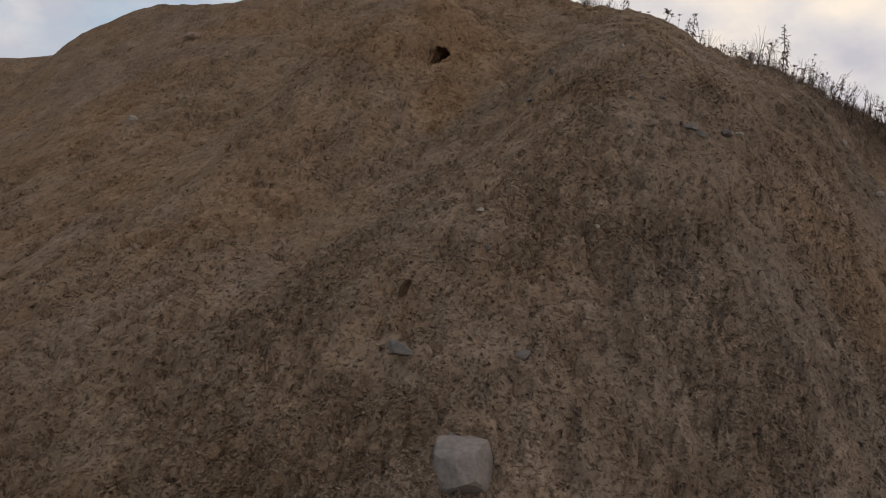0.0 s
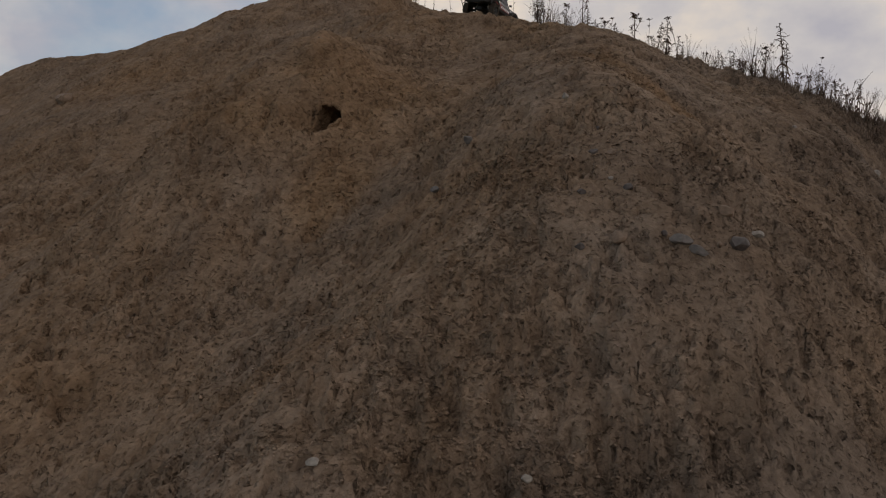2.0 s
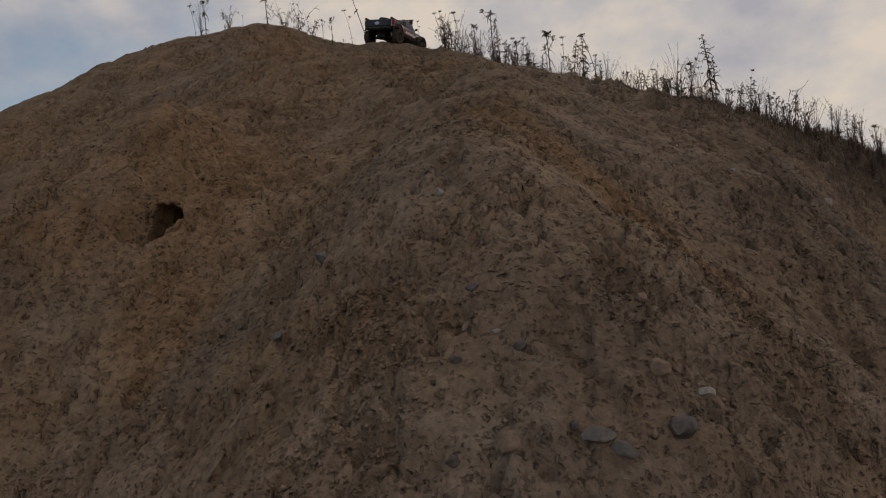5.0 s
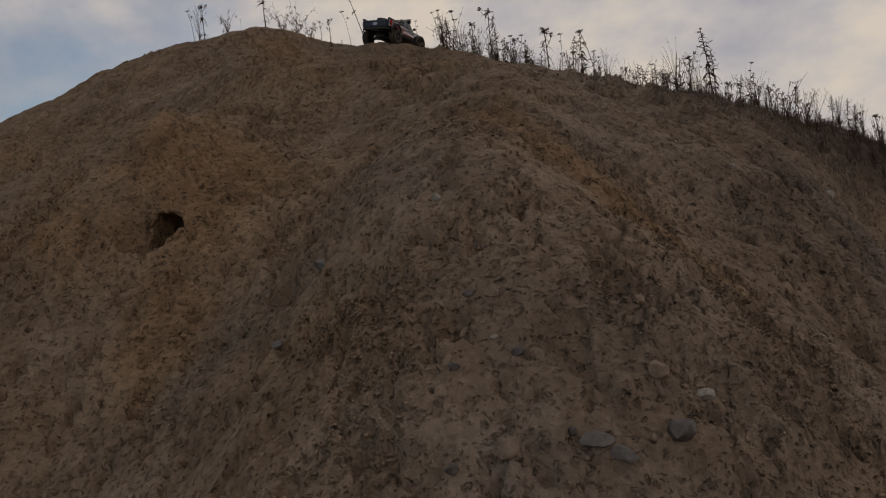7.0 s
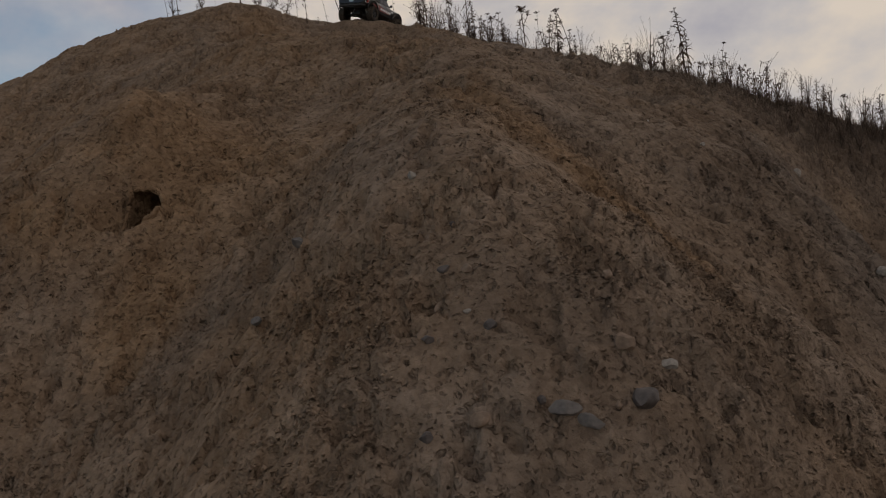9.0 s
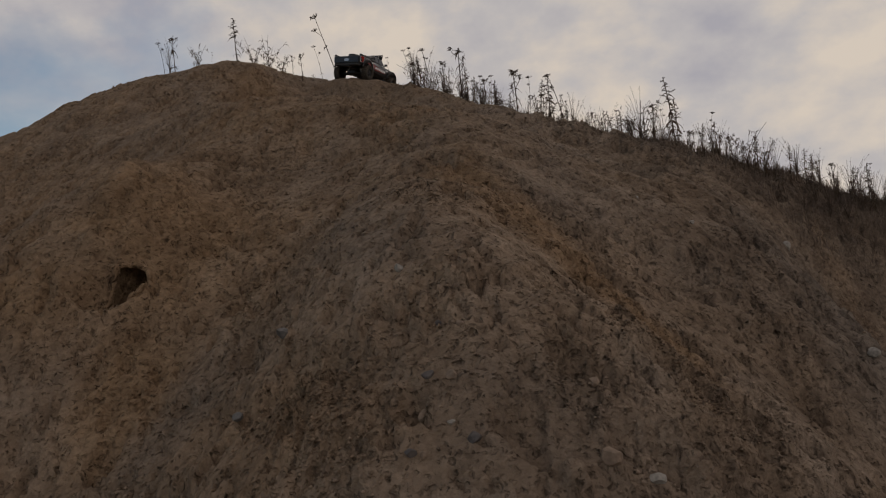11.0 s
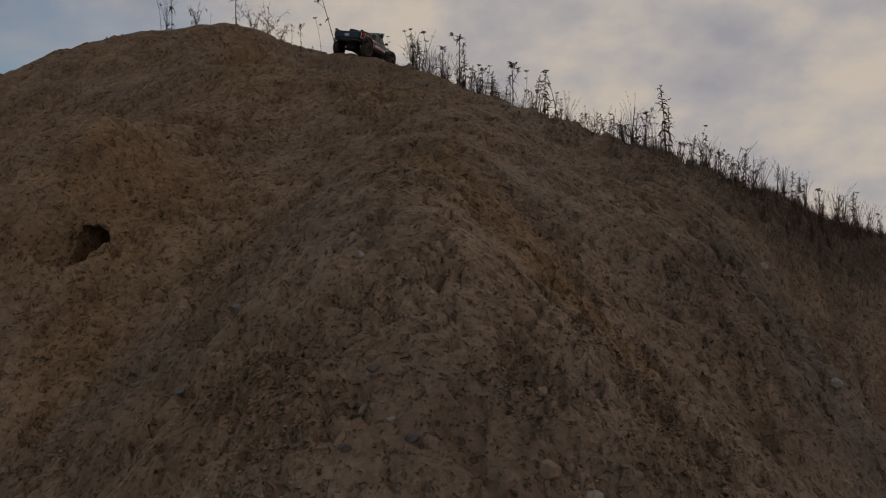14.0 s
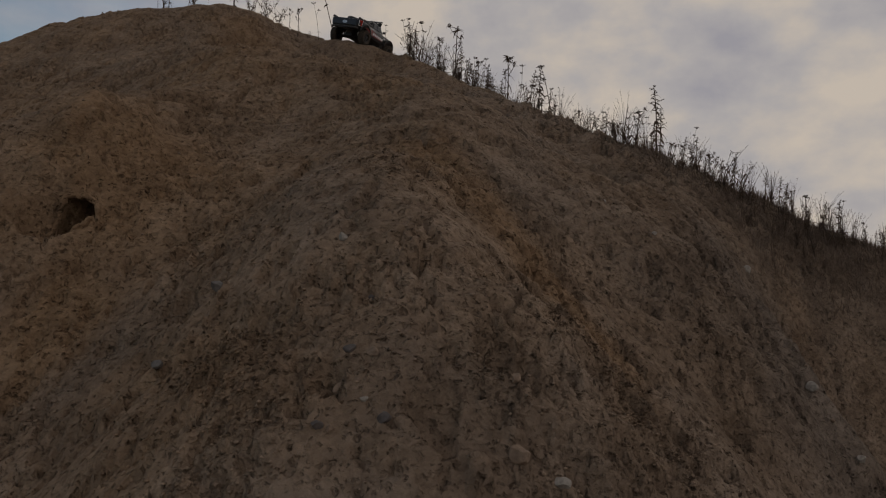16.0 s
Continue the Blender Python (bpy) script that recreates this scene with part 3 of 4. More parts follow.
CRACKS = [
    (0.83, 2.66, 0.93, 2.57, 0.009, 0.028), (0.93, 2.57, 1.02, 2.42, 0.009, 0.030), (0.69, 2.33, 0.675, 2.22, 0.006, 0.010), (0.675, 2.22, 0.71, 2.16, 0.006, 0.010),
    (0.06, 3.31, 0.18, 3.25, 0.011, 0.028), (0.625, 2.53, 0.57, 2.42, 0.010, 0.024), (0.12, 2.61, 0.18, 2.57, 0.009, 0.02), (0.47, 2.09, 0.51, 2.105, 0.005, 0.015),
    (0.245, 1.69, 0.275, 1.665, 0.005, 0.02), (0.338, 1.71, 0.365, 1.64, 0.010, 0.024), (0.424, 1.63, 0.448, 1.50, 0.010, 0.022), (0.04, 1.99, 0.10, 2.03, 0.008, 0.018),
    (0.515, 1.685, 0.62, 1.715, 0.006, 0.016), (1.50, 2.66, 1.545, 2.585, 0.014, 0.03), (0.45, 2.95, 0.442, 2.42, 0.008, 0.008),
]
# x, y, half length, half depth, turn, drop
LEDGES = [
    (0.06, 4.75, 0.28, 0.12, -15, 0.09),
    (0.95, 4.02, 0.20, 0.05, -25, 0.05),
    (1.32, 3.30, 0.16, 0.05, -20, 0.05),
    (0.10, 3.45, 0.16, 0.04, 20, 0.04),
]


def mouth(a, k=1.0):
    """The rim of the burrow's mouth, round the angle a, widened k times."""
    r = 1 + 0.03 * math.sin(2 * a + 0.6) + 0.03 * math.sin(3 * a + 2) + 0.04 * math.sin(7 * a)
    u, v = 0.050 * k * r * math.cos(a), 0.034 * k * r * math.sin(a)
    return BURROW[0] + u + 0.70 * v, BURROW[1] + v + 0.12 * u


def stretch(lo, hi, fine, far, inner, growth=1.16):
    core = np.concatenate([np.arange(lo, inner[0], 2 * fine), np.arange(inner[0], inner[1], fine), np.arange(inner[1], hi + fine, 2 * fine)])
    lo, hi, fine = core[0], core[-1], 2 * fine
    arms, s, d = [], 0.0, fine
    while s < far:
        d = min(d * growth, 60.0)
        s += d
        arms.append(s)
    arms = np.array(arms)
    return np.concatenate([(lo - arms)[::-1], core, hi + arms])


def ground():
    xs, ys = stretch(-1.9, 2.4, 0.0060, 900, (-0.9, 1.7)), stretch(1.0, 5.6, 0.0060, 900, (1.1, 3.9))
    gx, gy = np.meshgrid(xs, ys, indexing="ij")
    co = np.stack([gx, gy, height(gx, gy)], -1).reshape(-1, 3)
    nx, ny = len(xs), len(ys)
    i, j = np.meshgrid(np.arange(nx - 1), np.arange(ny - 1), indexing="ij")
    a = (i * ny + j).ravel()
    quads = np.stack([a, a + ny, a + ny + 1, a + 1], -1).astype(np.int32)
    # open the mouth of the burrow
    mid_q = co[quads].mean(1)
    u, v = mid_q[:, 0] - BURROW[0], mid_q[:, 1] - BURROW[1]
    v = (v - 0.12 * u) / (1 - 0.084)
    u = u - 0.70 * v
    ang = np.arctan2(v / 0.034, u / 0.050)
    rim = 1 + 0.03 * np.sin(2 * ang + 0.6) + 0.03 * np.sin(3 * ang + 2) + 0.04 * np.sin(7 * ang)
    quads = quads[np.hypot(u / 0.050, v / 0.034) > rim]
    me = bpy.data.meshes.new("ground")
    me.vertices.add(len(co))
    me.vertices.foreach_set("co", co.ravel())
    me.loops.add(quads.size)
    me.loops.foreach_set("vertex_index", quads.ravel())
    me.polygons.add(len(quads))
    me.polygons.foreach_set("loop_start", np.arange(0, quads.size, 4, dtype=np.int32))
    me.update(calc_edges=True)
    me.validate()
    for name, field in (("washed", washed), ("darkened", darkened), ("loose", crumbly)):
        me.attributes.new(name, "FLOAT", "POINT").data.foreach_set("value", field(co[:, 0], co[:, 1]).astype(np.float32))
    me.shade_smooth()
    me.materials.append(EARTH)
    return tagged(new("ground", me), "steep ochre bank of crumbling sandy earth with rills", "ground", kind="structure")


ground()


def at_ground(x, y, sink=0.0):
    return float(height(np.array([x]), np.array([y]))[0]) - sink


def slope(x, y, reach=0.05):
    dx = (at_ground(x + reach, y) - at_ground(x - reach, y)) / (2 * reach)
    dy = (at_ground(x, y + reach) - at_ground(x, y - reach)) / (2 * reach)
    return Vector((-dx, -dy, 1)).normalized()


# the tunnel behind the mouth, sloping down into the bank
tunnel, rings = Shape(), []
for k in range(9):
    u = k / 8
    ring_k = []
    for n in range(36):
        a = 6.2832 * n / 36
        x, y = mouth(a, 1.10 if k == 0 else 1.02 - 0.22 * u)
        z = at_ground(*mouth(a, 1.10)) - (0.003 if k == 0 else 0.010)
        lump = 0.006 * noise.noise(Vector((3 * math.cos(a), 3 * math.sin(a), 6 * u)))
        ring_k.append((x + 0.08 * u + lump, y + 0.17 * u + (0.02 if k else 0), z - 0.03 * u + lump))
    rings.append(ring_k)
tunnel.loft(rings, cap=False).put(rings[-1], [tuple(range(36))])
lip = []
for n in range(97):
    a = 6.2832 * n / 96
    x, y = mouth(a, 1.05)
    lip.append((x, y, at_ground(*mouth(a, 1.09)) - 0.003 + 0.004 * noise.noise(Vector((x, y, 0)) * 90)))
lip_r = [0.0055 + 0.006 * abs(noise.noise(Vector(p) * 70)) for p in lip]
lip_r[-1] = lip_r[0]
tunnel.tube(lip, lip_r, 8, cap=False)
tagged(new("burrow", tunnel.mesh("burrow", EARTH, 60)), "dark animal burrow dug into the sandy bank", "burrow", kind="structure")

# ---------------------------------------------------------------- crumbs and clods


def scatter(name, count, seed, size_lo, size_hi, mat, label, chosen):
    """Broken clods lying all over the face, as one mesh."""
    rs = np.random.RandomState(seed)
    x, y = rs.uniform(-1.5, 1.9, count * 8), 1.05 + 3.4 * rs.rand(count * 8) ** 2.2
    keep = (rs.rand(count * 8) < chosen(x, y)) & (spot(x, y, *BURROW, 0.10, 0.085) > 1) & (spot(x, y, 0.320, 2.730, 0.040, 0.040) > 1)
    x, y = x[keep][:count], y[keep][:count]
    n = len(x)
    ico = np.array([(1, 0, 0), (-1, 0, 0), (0, 1, 0), (0, -1, 0), (0, 0, 1), (0, 0, -1)], float)
    tri = np.array([(0, 2, 4), (2, 1, 4), (1, 3, 4), (3, 0, 4), (2, 0, 5), (1, 2, 5), (3, 1, 5), (0, 3, 5)])
    s = size_lo + (size_hi - size_lo) * rs.rand(n) ** 3
    v = ico[None] * (1 + 0.9 * (rs.rand(n, 6, 1) - 0.5) + 0.5 * (rs.rand(n, 6, 3) - 0.5)) * s[:, None, None] * rs.uniform(0.6, 1.2, (n, 1, 3))
    spin = rs.uniform(0, 6.283, n)
    c, k = np.cos(spin)[:, None], np.sin(spin)[:, None]
    v = np.stack([v[..., 0] * c - v[..., 1] * k, v[..., 0] * k + v[..., 1] * c, v[..., 2] * 0.75], -1)
    v += np.stack([x, y, height(x, y) + 0.25 * s], -1)[:, None]
    f = (tri[None] + 6 * np.arange(n)[:, None, None]).reshape(-1, 3).astype(np.int32)
    me = bpy.data.meshes.new(name)
    me.vertices.add(n * 6)
    me.vertices.foreach_set("co", v.ravel())
    me.loops.add(f.size)
    me.loops.foreach_set("vertex_index", f.ravel())
    me.polygons.add(len(f))
    me.polygons.foreach_set("loop_start", np.arange(0, f.size, 3, dtype=np.int32))
    me.update(calc_edges=True)
    me.validate()
    for field_name, field in (("washed", washed), ("darkened", darkened), ("loose", crumbly)):
        me.attributes.new(field_name, "FLOAT", "POINT").data.foreach_set("value", np.repeat(field(x, y), 6).astype(np.float32))
    me.materials.append(mat)
    return tagged(new(name, me), label, name.replace("_", " "), kind="stuff")


scatter("clods", 175000, 5, 0.0016, 0.0050, CRUMB, "loose crumbs and clods of grey-brown earth", lambda x, y: (0.008 + crumbly(x, y) ** 2) * step(-y, -4.4, -1.8) * step(-np.abs(x - 0.35), -1.9, -0.7))
scatter("grit", 1200, 6, 0.003, 0.009, STONE_BROWN, "small scattered brown and grey pebbles", lambda x, y: 0.3 + 0 * x)

# ---------------------------------------------------------------- stones


def stone(x, y, sx, sy, sz, mat, label, seed, turn=0.0, sink=0.35, flat=False):
    """A weathered stone bedded in the slope."""
    bm = bmesh.new()
    bmesh.ops.create_icosphere(bm, subdivisions=3, radius=1.0)
    rs = random.Random(seed)
    cuts = [(Vector((rs.uniform(-1, 1), rs.uniform(-1, 1), rs.uniform(-0.6, 1))).normalized(), rs.uniform(0.56, 0.86)) for _ in range(10)]
    for v in bm.verts:
        for nrm, d in cuts:
            over = v.co.dot(nrm) - d
            if over > 0:
                v.co -= nrm * over * 0.92
        v.co *= 1 + 0.10 * noise.noise(v.co * 1.7 + Vector((seed, 0, 0))) + 0.03 * noise.noise(v.co * 6 + Vector((seed, 3, 0)))
        v.co = Vector((v.co.x * sx, v.co.y * sy, v.co.z * sz))
    me = bpy.data.meshes.new("stone")
    bm.to_mesh(me)
    bm.free()
    me.materials.append(mat)
    me.shade_smooth()
    me.set_sharp_from_angle(angle=radians(28))
    ob = new("stone", me)
    q = slope(x, y).to_track_quat("Z", "Y").to_matrix().to_4x4()
    ob.matrix_world = Matrix.Translation((x, y, at_ground(x, y) + sz * (0.5 - sink))) @ q @ pose(0, 0, 0, 0, 0, turn)
    return tagged(ob, label, "stone", "stones on the bank")


stone(0.077, 1.226, 0.078, 0.060, 0.050, FIELDSTONE, "rounded grey fieldstone bedded in loose earth", 1, -22, 0.30)
stone(-1.63, 4.45, 0.085, 0.05, 0.035, STONE_BROWN, "flat tan stone sticking out of the bank", 2, 8)
stone(-2.17, 4.78, 0.10, 0.06, 0.04, STONE_BROWN, "weathered brown stone half buried in earth", 3, 15)
stone(-1.49, 3.39, 0.035, 0.028, 0.022, STONE_PALE, "small pale stone on the ochre bank", 4)
stone(1.86, 3.30, 0.021, 0.019, 0.018, STONE_PALE, "small white stone lodged in the slope", 5)
stone(1.27, 3.03, 0.012, 0.010, 0.009, STONE_PALE, "small pale stone on the upper slope", 60)
stone(1.372, 2.928, 0.010, 0.008, 0.008, STONE_PALE, "small pale stone on the upper slope", 61)
stone(1.755, 2.82, 0.018, 0.016, 0.014, STONE_PALE, "small whitish stone lodged in a gully", 6)
stone(1.80, 2.70, 0.016, 0.013, 0.012, STONE_PALE, "small whitish stone lodged in a gully", 7)
stone(0.784, 1.972, 0.021, 0.018, 0.014, STONE_DARK, "broken dark slate stone with sharp edges", 34, 20, 0.3)
stone(0.678, 1.960, 0.021, 0.012, 0.009, STONE_GREY, "smooth pale grey stone half sunk in earth", 9, -12, 0.6)
stone(0.706, 1.954, 0.018, 0.010, 0.008, STONE_GREY, "smooth pale grey stone half sunk in earth", 10, -25, 0.6)
stone(0.850, 2.052, 0.013, 0.011, 0.010, STONE_PALE, "small chalky white stone on earth", 11)
stone(0.615, 2.062, 0.011, 0.009, 0.009, STONE_DARK, "small dark pebble in crumbly earth", 12)
stone(0.531, 2.067, 0.009, 0.008, 0.007, STONE_DARK, "small dark pebble in crumbly earth", 13)
stone(0.560, 2.373, 0.009, 0.008, 0.012, STONE_PALE, "small pale stone on the spur", 14)
stone(0.548, 2.061, 0.006, 0.006, 0.006, STONE_BROWN, "small rust-brown pebble in earth", 15)
stone(0.652, 1.973, 0.007, 0.006, 0.006, STONE_DARK, "small dark pebble beside pale stones", 16)
stone(0.790, 2.041, 0.018, 0.014, 0.012, STONE_BROWN, "brown lump of hard earth and stone", 17)
stone(0.573, 1.964, 0.014, 0.012, 0.008, STONE_BROWN, "brown lump of hard earth and stone", 18)
stone(0.379, 1.688, 0.009, 0.007, 0.007, STONE_PALE, "small white pebble on gravelly earth", 19)
stone(0.466, 1.532, 0.008, 0.007, 0.006, STONE_PALE, "small white pebble on gravelly earth", 20)
stone(0.100, 1.713, 0.010, 0.008, 0.006, STONE_PALE, "small whitish pebble on gravelly earth", 21)
stone(0.508, 1.971, 0.009, 0.008, 0.007, STONE_DARK, "small dark pebble in earth", 22)
stone(-0.050, 1.384, 0.036, 0.018, 0.015, STONE_GREY, "flat grey stone in loose crumbs", 23, -8)
stone(0.192, 1.392, 0.018, 0.013, 0.011, STONE_GREY, "small light grey stone in loose crumbs", 24, 15)
stone(0.120, 1.640, 0.012, 0.010, 0.009, STONE_GREY, "small light grey stone in loose crumbs", 25)
stone(0.264, 2.362, 0.013, 0.009, 0.008, STONE_GREY, "small light grey stone in loose crumbs", 26)
stone(0.345, 2.440, 0.010, 0.010, 0.018, STONE_GREY, "small upright grey stone in the wheel track", 27)
stone(0.315, 2.705, 0.020, 0.014, 0.020, BARK, "dark clod of earth standing in the wheel track", 28, 15, 0.1)
stone(0.591, 2.087, 0.007, 0.004, 0.004, STONE_PALE, "small pale stone on the spur", 29)
for x, y, r, seed in ((0.560, 2.128, 0.012, 51), (0.583, 2.120, 0.014, 52), (0.604, 2.132, 0.011, 53), (0.572, 2.146, 0.010, 54), (0.800, 2.112, 0.010, 55), (0.604, 2.246, 0.008, 56), (0.632, 2.20, 0.008, 57)):
    stone(x, y, r, 0.8 * r, 0.5 * r, STONE_BROWN if seed % 2 else STONE_DARK, "dark violet-grey stone in crumbling earth", seed, 40 * seed)

# a curled scrap of bark standing in the crumbs
bark = Shape()
rings = []
for k in range(7):
    u = k / 6
    w = 0.007 * math.sin(math.pi * (0.12 + 0.8 * u)) + 0.003
    bend = 0.012 * math.sin(2.4 * u)
    rings.append([(w * math.cos(a), bend + 0.35 * w * math.sin(a) + 0.3 * w * math.cos(a) ** 2, 0.052 * u) for a in (0, 1.05, 2.09, 3.14, 4.19, 5.24)])
bark.loft(rings)
thing("bark_scrap", bark, BARK, Matrix.Translation((-0.064, 1.511, at_ground(-0.064, 1.511) - 0.006)) @ pose(0, 0, 0, 38, 14, 20), "curled dark brown scrap of bark standing in crumbs", "bark")


# ---------------------------------------------------------------- model pickup truck on the brow


def wheel(parent, x, y, z, r=0.052, w=0.044):
    """Chunky off-road tyre on a black rim."""
    hub = Matrix.Translation((x, y, z))
    out = 1 if x > 0 else -1
    t = Shape().lathe([(r * 0.56, -w * 0.42), (r * 0.62, -w * 0.5), (r * 0.86, -w * 0.5), (r * 0.93, -w * 0.38), (r * 0.94, 0), (r * 0.93, w * 0.38), (r * 0.86, w * 0.5), (r * 0.62, w * 0.5), (r * 0.56, w * 0.42)], 28, hub)
    for k in range(22):
        for row, (dx, ww) in enumerate(((-w * 0.30, w * 0.34), (w * 0.30, w * 0.34), (0, w * 0.26))):
            a = 6.2832 * (k + (0.5 if row == 1 else 0.25 if row == 2 else 0)) / 22
            spin = Matrix.Rotation(a, 4, "X")
            t.box(Vector((x, y, z)) + (spin @ Vector((dx, 0, r * 0.955))), (ww, r * 0.17, r * 0.10), spin.to_3x3().to_4x4())
        a = 6.2832 * k / 22
        spin = Matrix.Rotation(a, 4, "X")
        for sx in (-1, 1):
            t.box(Vector((x, y, z)) + (spin @ Vector((sx * w * 0.49, 0, r * 0.84))), (w * 0.10, r * 0.13, r * 0.16), spin.to_3x3().to_4x4())
    tyre = part("wheel", t, RUBBER, parent, "knobbly dusty black tyre")
    rim = Shape().lathe([(r * 0.57, out * w * 0.40), (r * 0.53, out * w * 0.44), (r * 0.48, out * w * 0.30), (r * 0.16, out * w * 0.26), (r * 0.14, out * w * 0.42), (0.0005, out * w * 0.43)], 20, hub)
    for k in range(6):
        spin = Matrix.Rotation(6.2832 * k / 6, 4, "X")
        rim.box(Vector((x, y, z)) + (spin @ Vector((out * w * 0.31, 0, r * 0.32))), (w * 0.16, r * 0.14, r * 0.40), spin.to_3x3().to_4x4())
    part("rim", rim, PLASTIC, tyre, "black spoked rim")
    return tyre


def ring(y, zb, zs, zt, wb, ws, wt):
    """One cross-section of the shell: sill, flank, shoulder and top."""
    half = [(wb * 0.86, zb), (wb, zb + 0.010), (ws, zb + 0.55 * (zs - zb)), (ws * 0.985, zs - 0.006), (ws * 0.93, zs + 0.002), (wt, zt - 0.004), (wt * 0.8, zt), (wt * 0.4, zt + 0.001)]
    return [(x, y, z) for x, z in half] + [(-x, y, z) for x, z in half[::-1]]


def model_truck(place):
    truck = new("model_truck")
    tagged(truck, "black radio-controlled model pickup with red flashes, on the brow", "toy truck")
    # lower shell: tailgate to nose
    shell = Shape().loft([
        ring(-0.262, 0.098, 0.150, 0.151, 0.104, 0.112, 0.100),
        ring(-0.250, 0.084, 0.154, 0.155, 0.112, 0.120, 0.106),
        ring(-0.215, 0.086, 0.155, 0.156, 0.116, 0.124, 0.110),
        ring(-0.165, 0.108, 0.155, 0.156, 0.118, 0.128, 0.110),
        ring(-0.115, 0.082, 0.154, 0.155, 0.114, 0.121, 0.108),
        ring(-0.040, 0.074, 0.153, 0.155, 0.112, 0.118, 0.106),
        ring(0.060, 0.074, 0.152, 0.155, 0.112, 0.118, 0.106),
        ring(0.110, 0.080, 0.151, 0.157, 0.113, 0.120, 0.100),
        ring(0.160, 0.108, 0.148, 0.156, 0.117, 0.127, 0.096),
        ring(0.205, 0.100, 0.142, 0.150, 0.113, 0.122, 0.090),
        ring(0.238, 0.096, 0.132, 0.139, 0.100, 0.110, 0.080),
        ring(0.252, 0.102, 0.120, 0.124, 0.080, 0.092, 0.066),
    ])
    body = part("body", shell, PAINT, truck, "glossy black shell, dusty along the sills")
    cab = Shape().loft([
        [(x * w, y0 + dy, z) for x, dy, z in ((1.0, 0, 0.152), (0.97, 0, 0.158), (0.84, 0.0, z1 - 0.010), (0.74, 0.0, z1 - 0.001), (0.3, 0, z1 + 0.002), (-0.3, 0, z1 + 0.002), (-0.74, 0.0, z1 - 0.001), (-0.84, 0, z1 - 0.010), (-0.97, 0, 0.158), (-1.0, 0, 0.152))]
        for y0, w, z1 in ((-0.072, 0.104, 0.172), (-0.060, 0.106, 0.206), (-0.045, 0.107, 0.213), (0.0, 0.108, 0.217), (0.045, 0.107, 0.212), (0.075, 0.106, 0.190), (0.112, 0.103, 0.162))
    ])
    part("cab", cab, PAINT, truck, "black crew cab roof and pillars")
    for s in (-1, 1):
        for a, b, c, d in ((0.004, 0.050, 0.066, 0.086), (-0.050, -0.004, -0.004, -0.044)):
            lo, hi = sorted((a, b))
            x0, x1 = 0.1035, 0.0925
            top0, top1 = (lo, min(hi, 0.048)) if a > 0 else (lo + 0.004, hi)
            bot1 = hi + 0.022 if a > 0 else hi
            part("side_window", Shape().plate([(s * x0, lo, 0.163), (s * x0, bot1, 0.163), (s * x1, top1, 0.203), (s * x1, top0, 0.203)][::s], 0.0022), GLASS, truck, "smoked side window")
        # roll-over strut behind the cab
        part("roll_bar", Shape().tube([(s * 0.088, -0.055, 0.208), (s * 0.096, -0.10, 0.185), (s * 0.103, -0.150, 0.160)], 0.0065, 8), PLASTIC, truck, "grey-edged black strut")
        part("bed_rail", Shape().box((s * 0.110, -0.165, 0.161), (0.016, 0.185, 0.014)), PLASTIC, truck)
        part("tail_light", Shape().plate([(s * 0.113, -0.2515, 0.112), (s * 0.121, -0.228, 0.112), (s * 0.125, -0.224, 0.149), (s * 0.115, -0.2545, 0.150)][::s], 0.003), TAIL, truck, "red tail lamp")
        part("lamp_surround", Shape().tube([(s * 0.1145, -0.255, 0.111), (s * 0.1225, -0.229, 0.111), (s * 0.127, -0.225, 0.150), (s * 0.1165, -0.258, 0.151), (s * 0.1145, -0.255, 0.111)], 0.0022, 6), WHITE, truck, "pale tail lamp surround")
        part("head_light", Shape().plate([(s * 0.070, 0.2495, 0.112), (s * 0.098, 0.236, 0.112), (s * 0.102, 0.232, 0.132), (s * 0.074, 0.2475, 0.128)][::-s], 0.003), LENS, truck, "clear headlamp")
        mirror = Shape().box((s * 0.124, 0.066, 0.170), (0.020, 0.010, 0.016)).tube([(s * 0.103, 0.066, 0.163), (s * 0.118, 0.066, 0.167)], 0.003, 6)
        part("mirror", mirror, PLASTIC, truck)
        for y in (-0.165, 0.165):
            arch = [(s * (0.122 + 0.006 * math.sin(a)), y + 0.066 * math.cos(a), 0.082 + 0.060 * math.sin(a)) for a in [math.pi * k / 10 for k in range(11)]]
            part("fender_flare", Shape().tube(arch, 0.006, 6), PLASTIC, truck)
        # red flash along the flank, with pale lettering as plain bars
        part("red_flash", Shape().plate([(s * 0.1225, -0.215, 0.128), (s * 0.1185, -0.06, 0.098), (s * 0.1180, 0.075, 0.104), (s * 0.1185, 0.02, 0.122), (s * 0.1195, -0.09, 0.138)][::s], 0.0022), RED, truck, "flame-like red stripe")
        bars = Shape()
        for k in range(6):
            y = -0.068 + 0.024 * k
            bars.plate([(s * 0.1205, y, 0.108), (s * 0.1205, y + 0.017, 0.108), (s * 0.1203, y + 0.021, 0.124), (s * 0.1203, y + 0.004, 0.124)][::s], 0.0015)
        part("white_marking", bars, WHITE, truck, "row of white slanted bars")
        part("door_badge", Shape().plate([(s * 0.1190, 0.078, 0.128), (s * 0.1190, 0.106, 0.128), (s * 0.1188, 0.108, 0.138), (s * 0.1188, 0.080, 0.138)][::s], 0.0018), SILVER, truck, "small silver outlined badge")
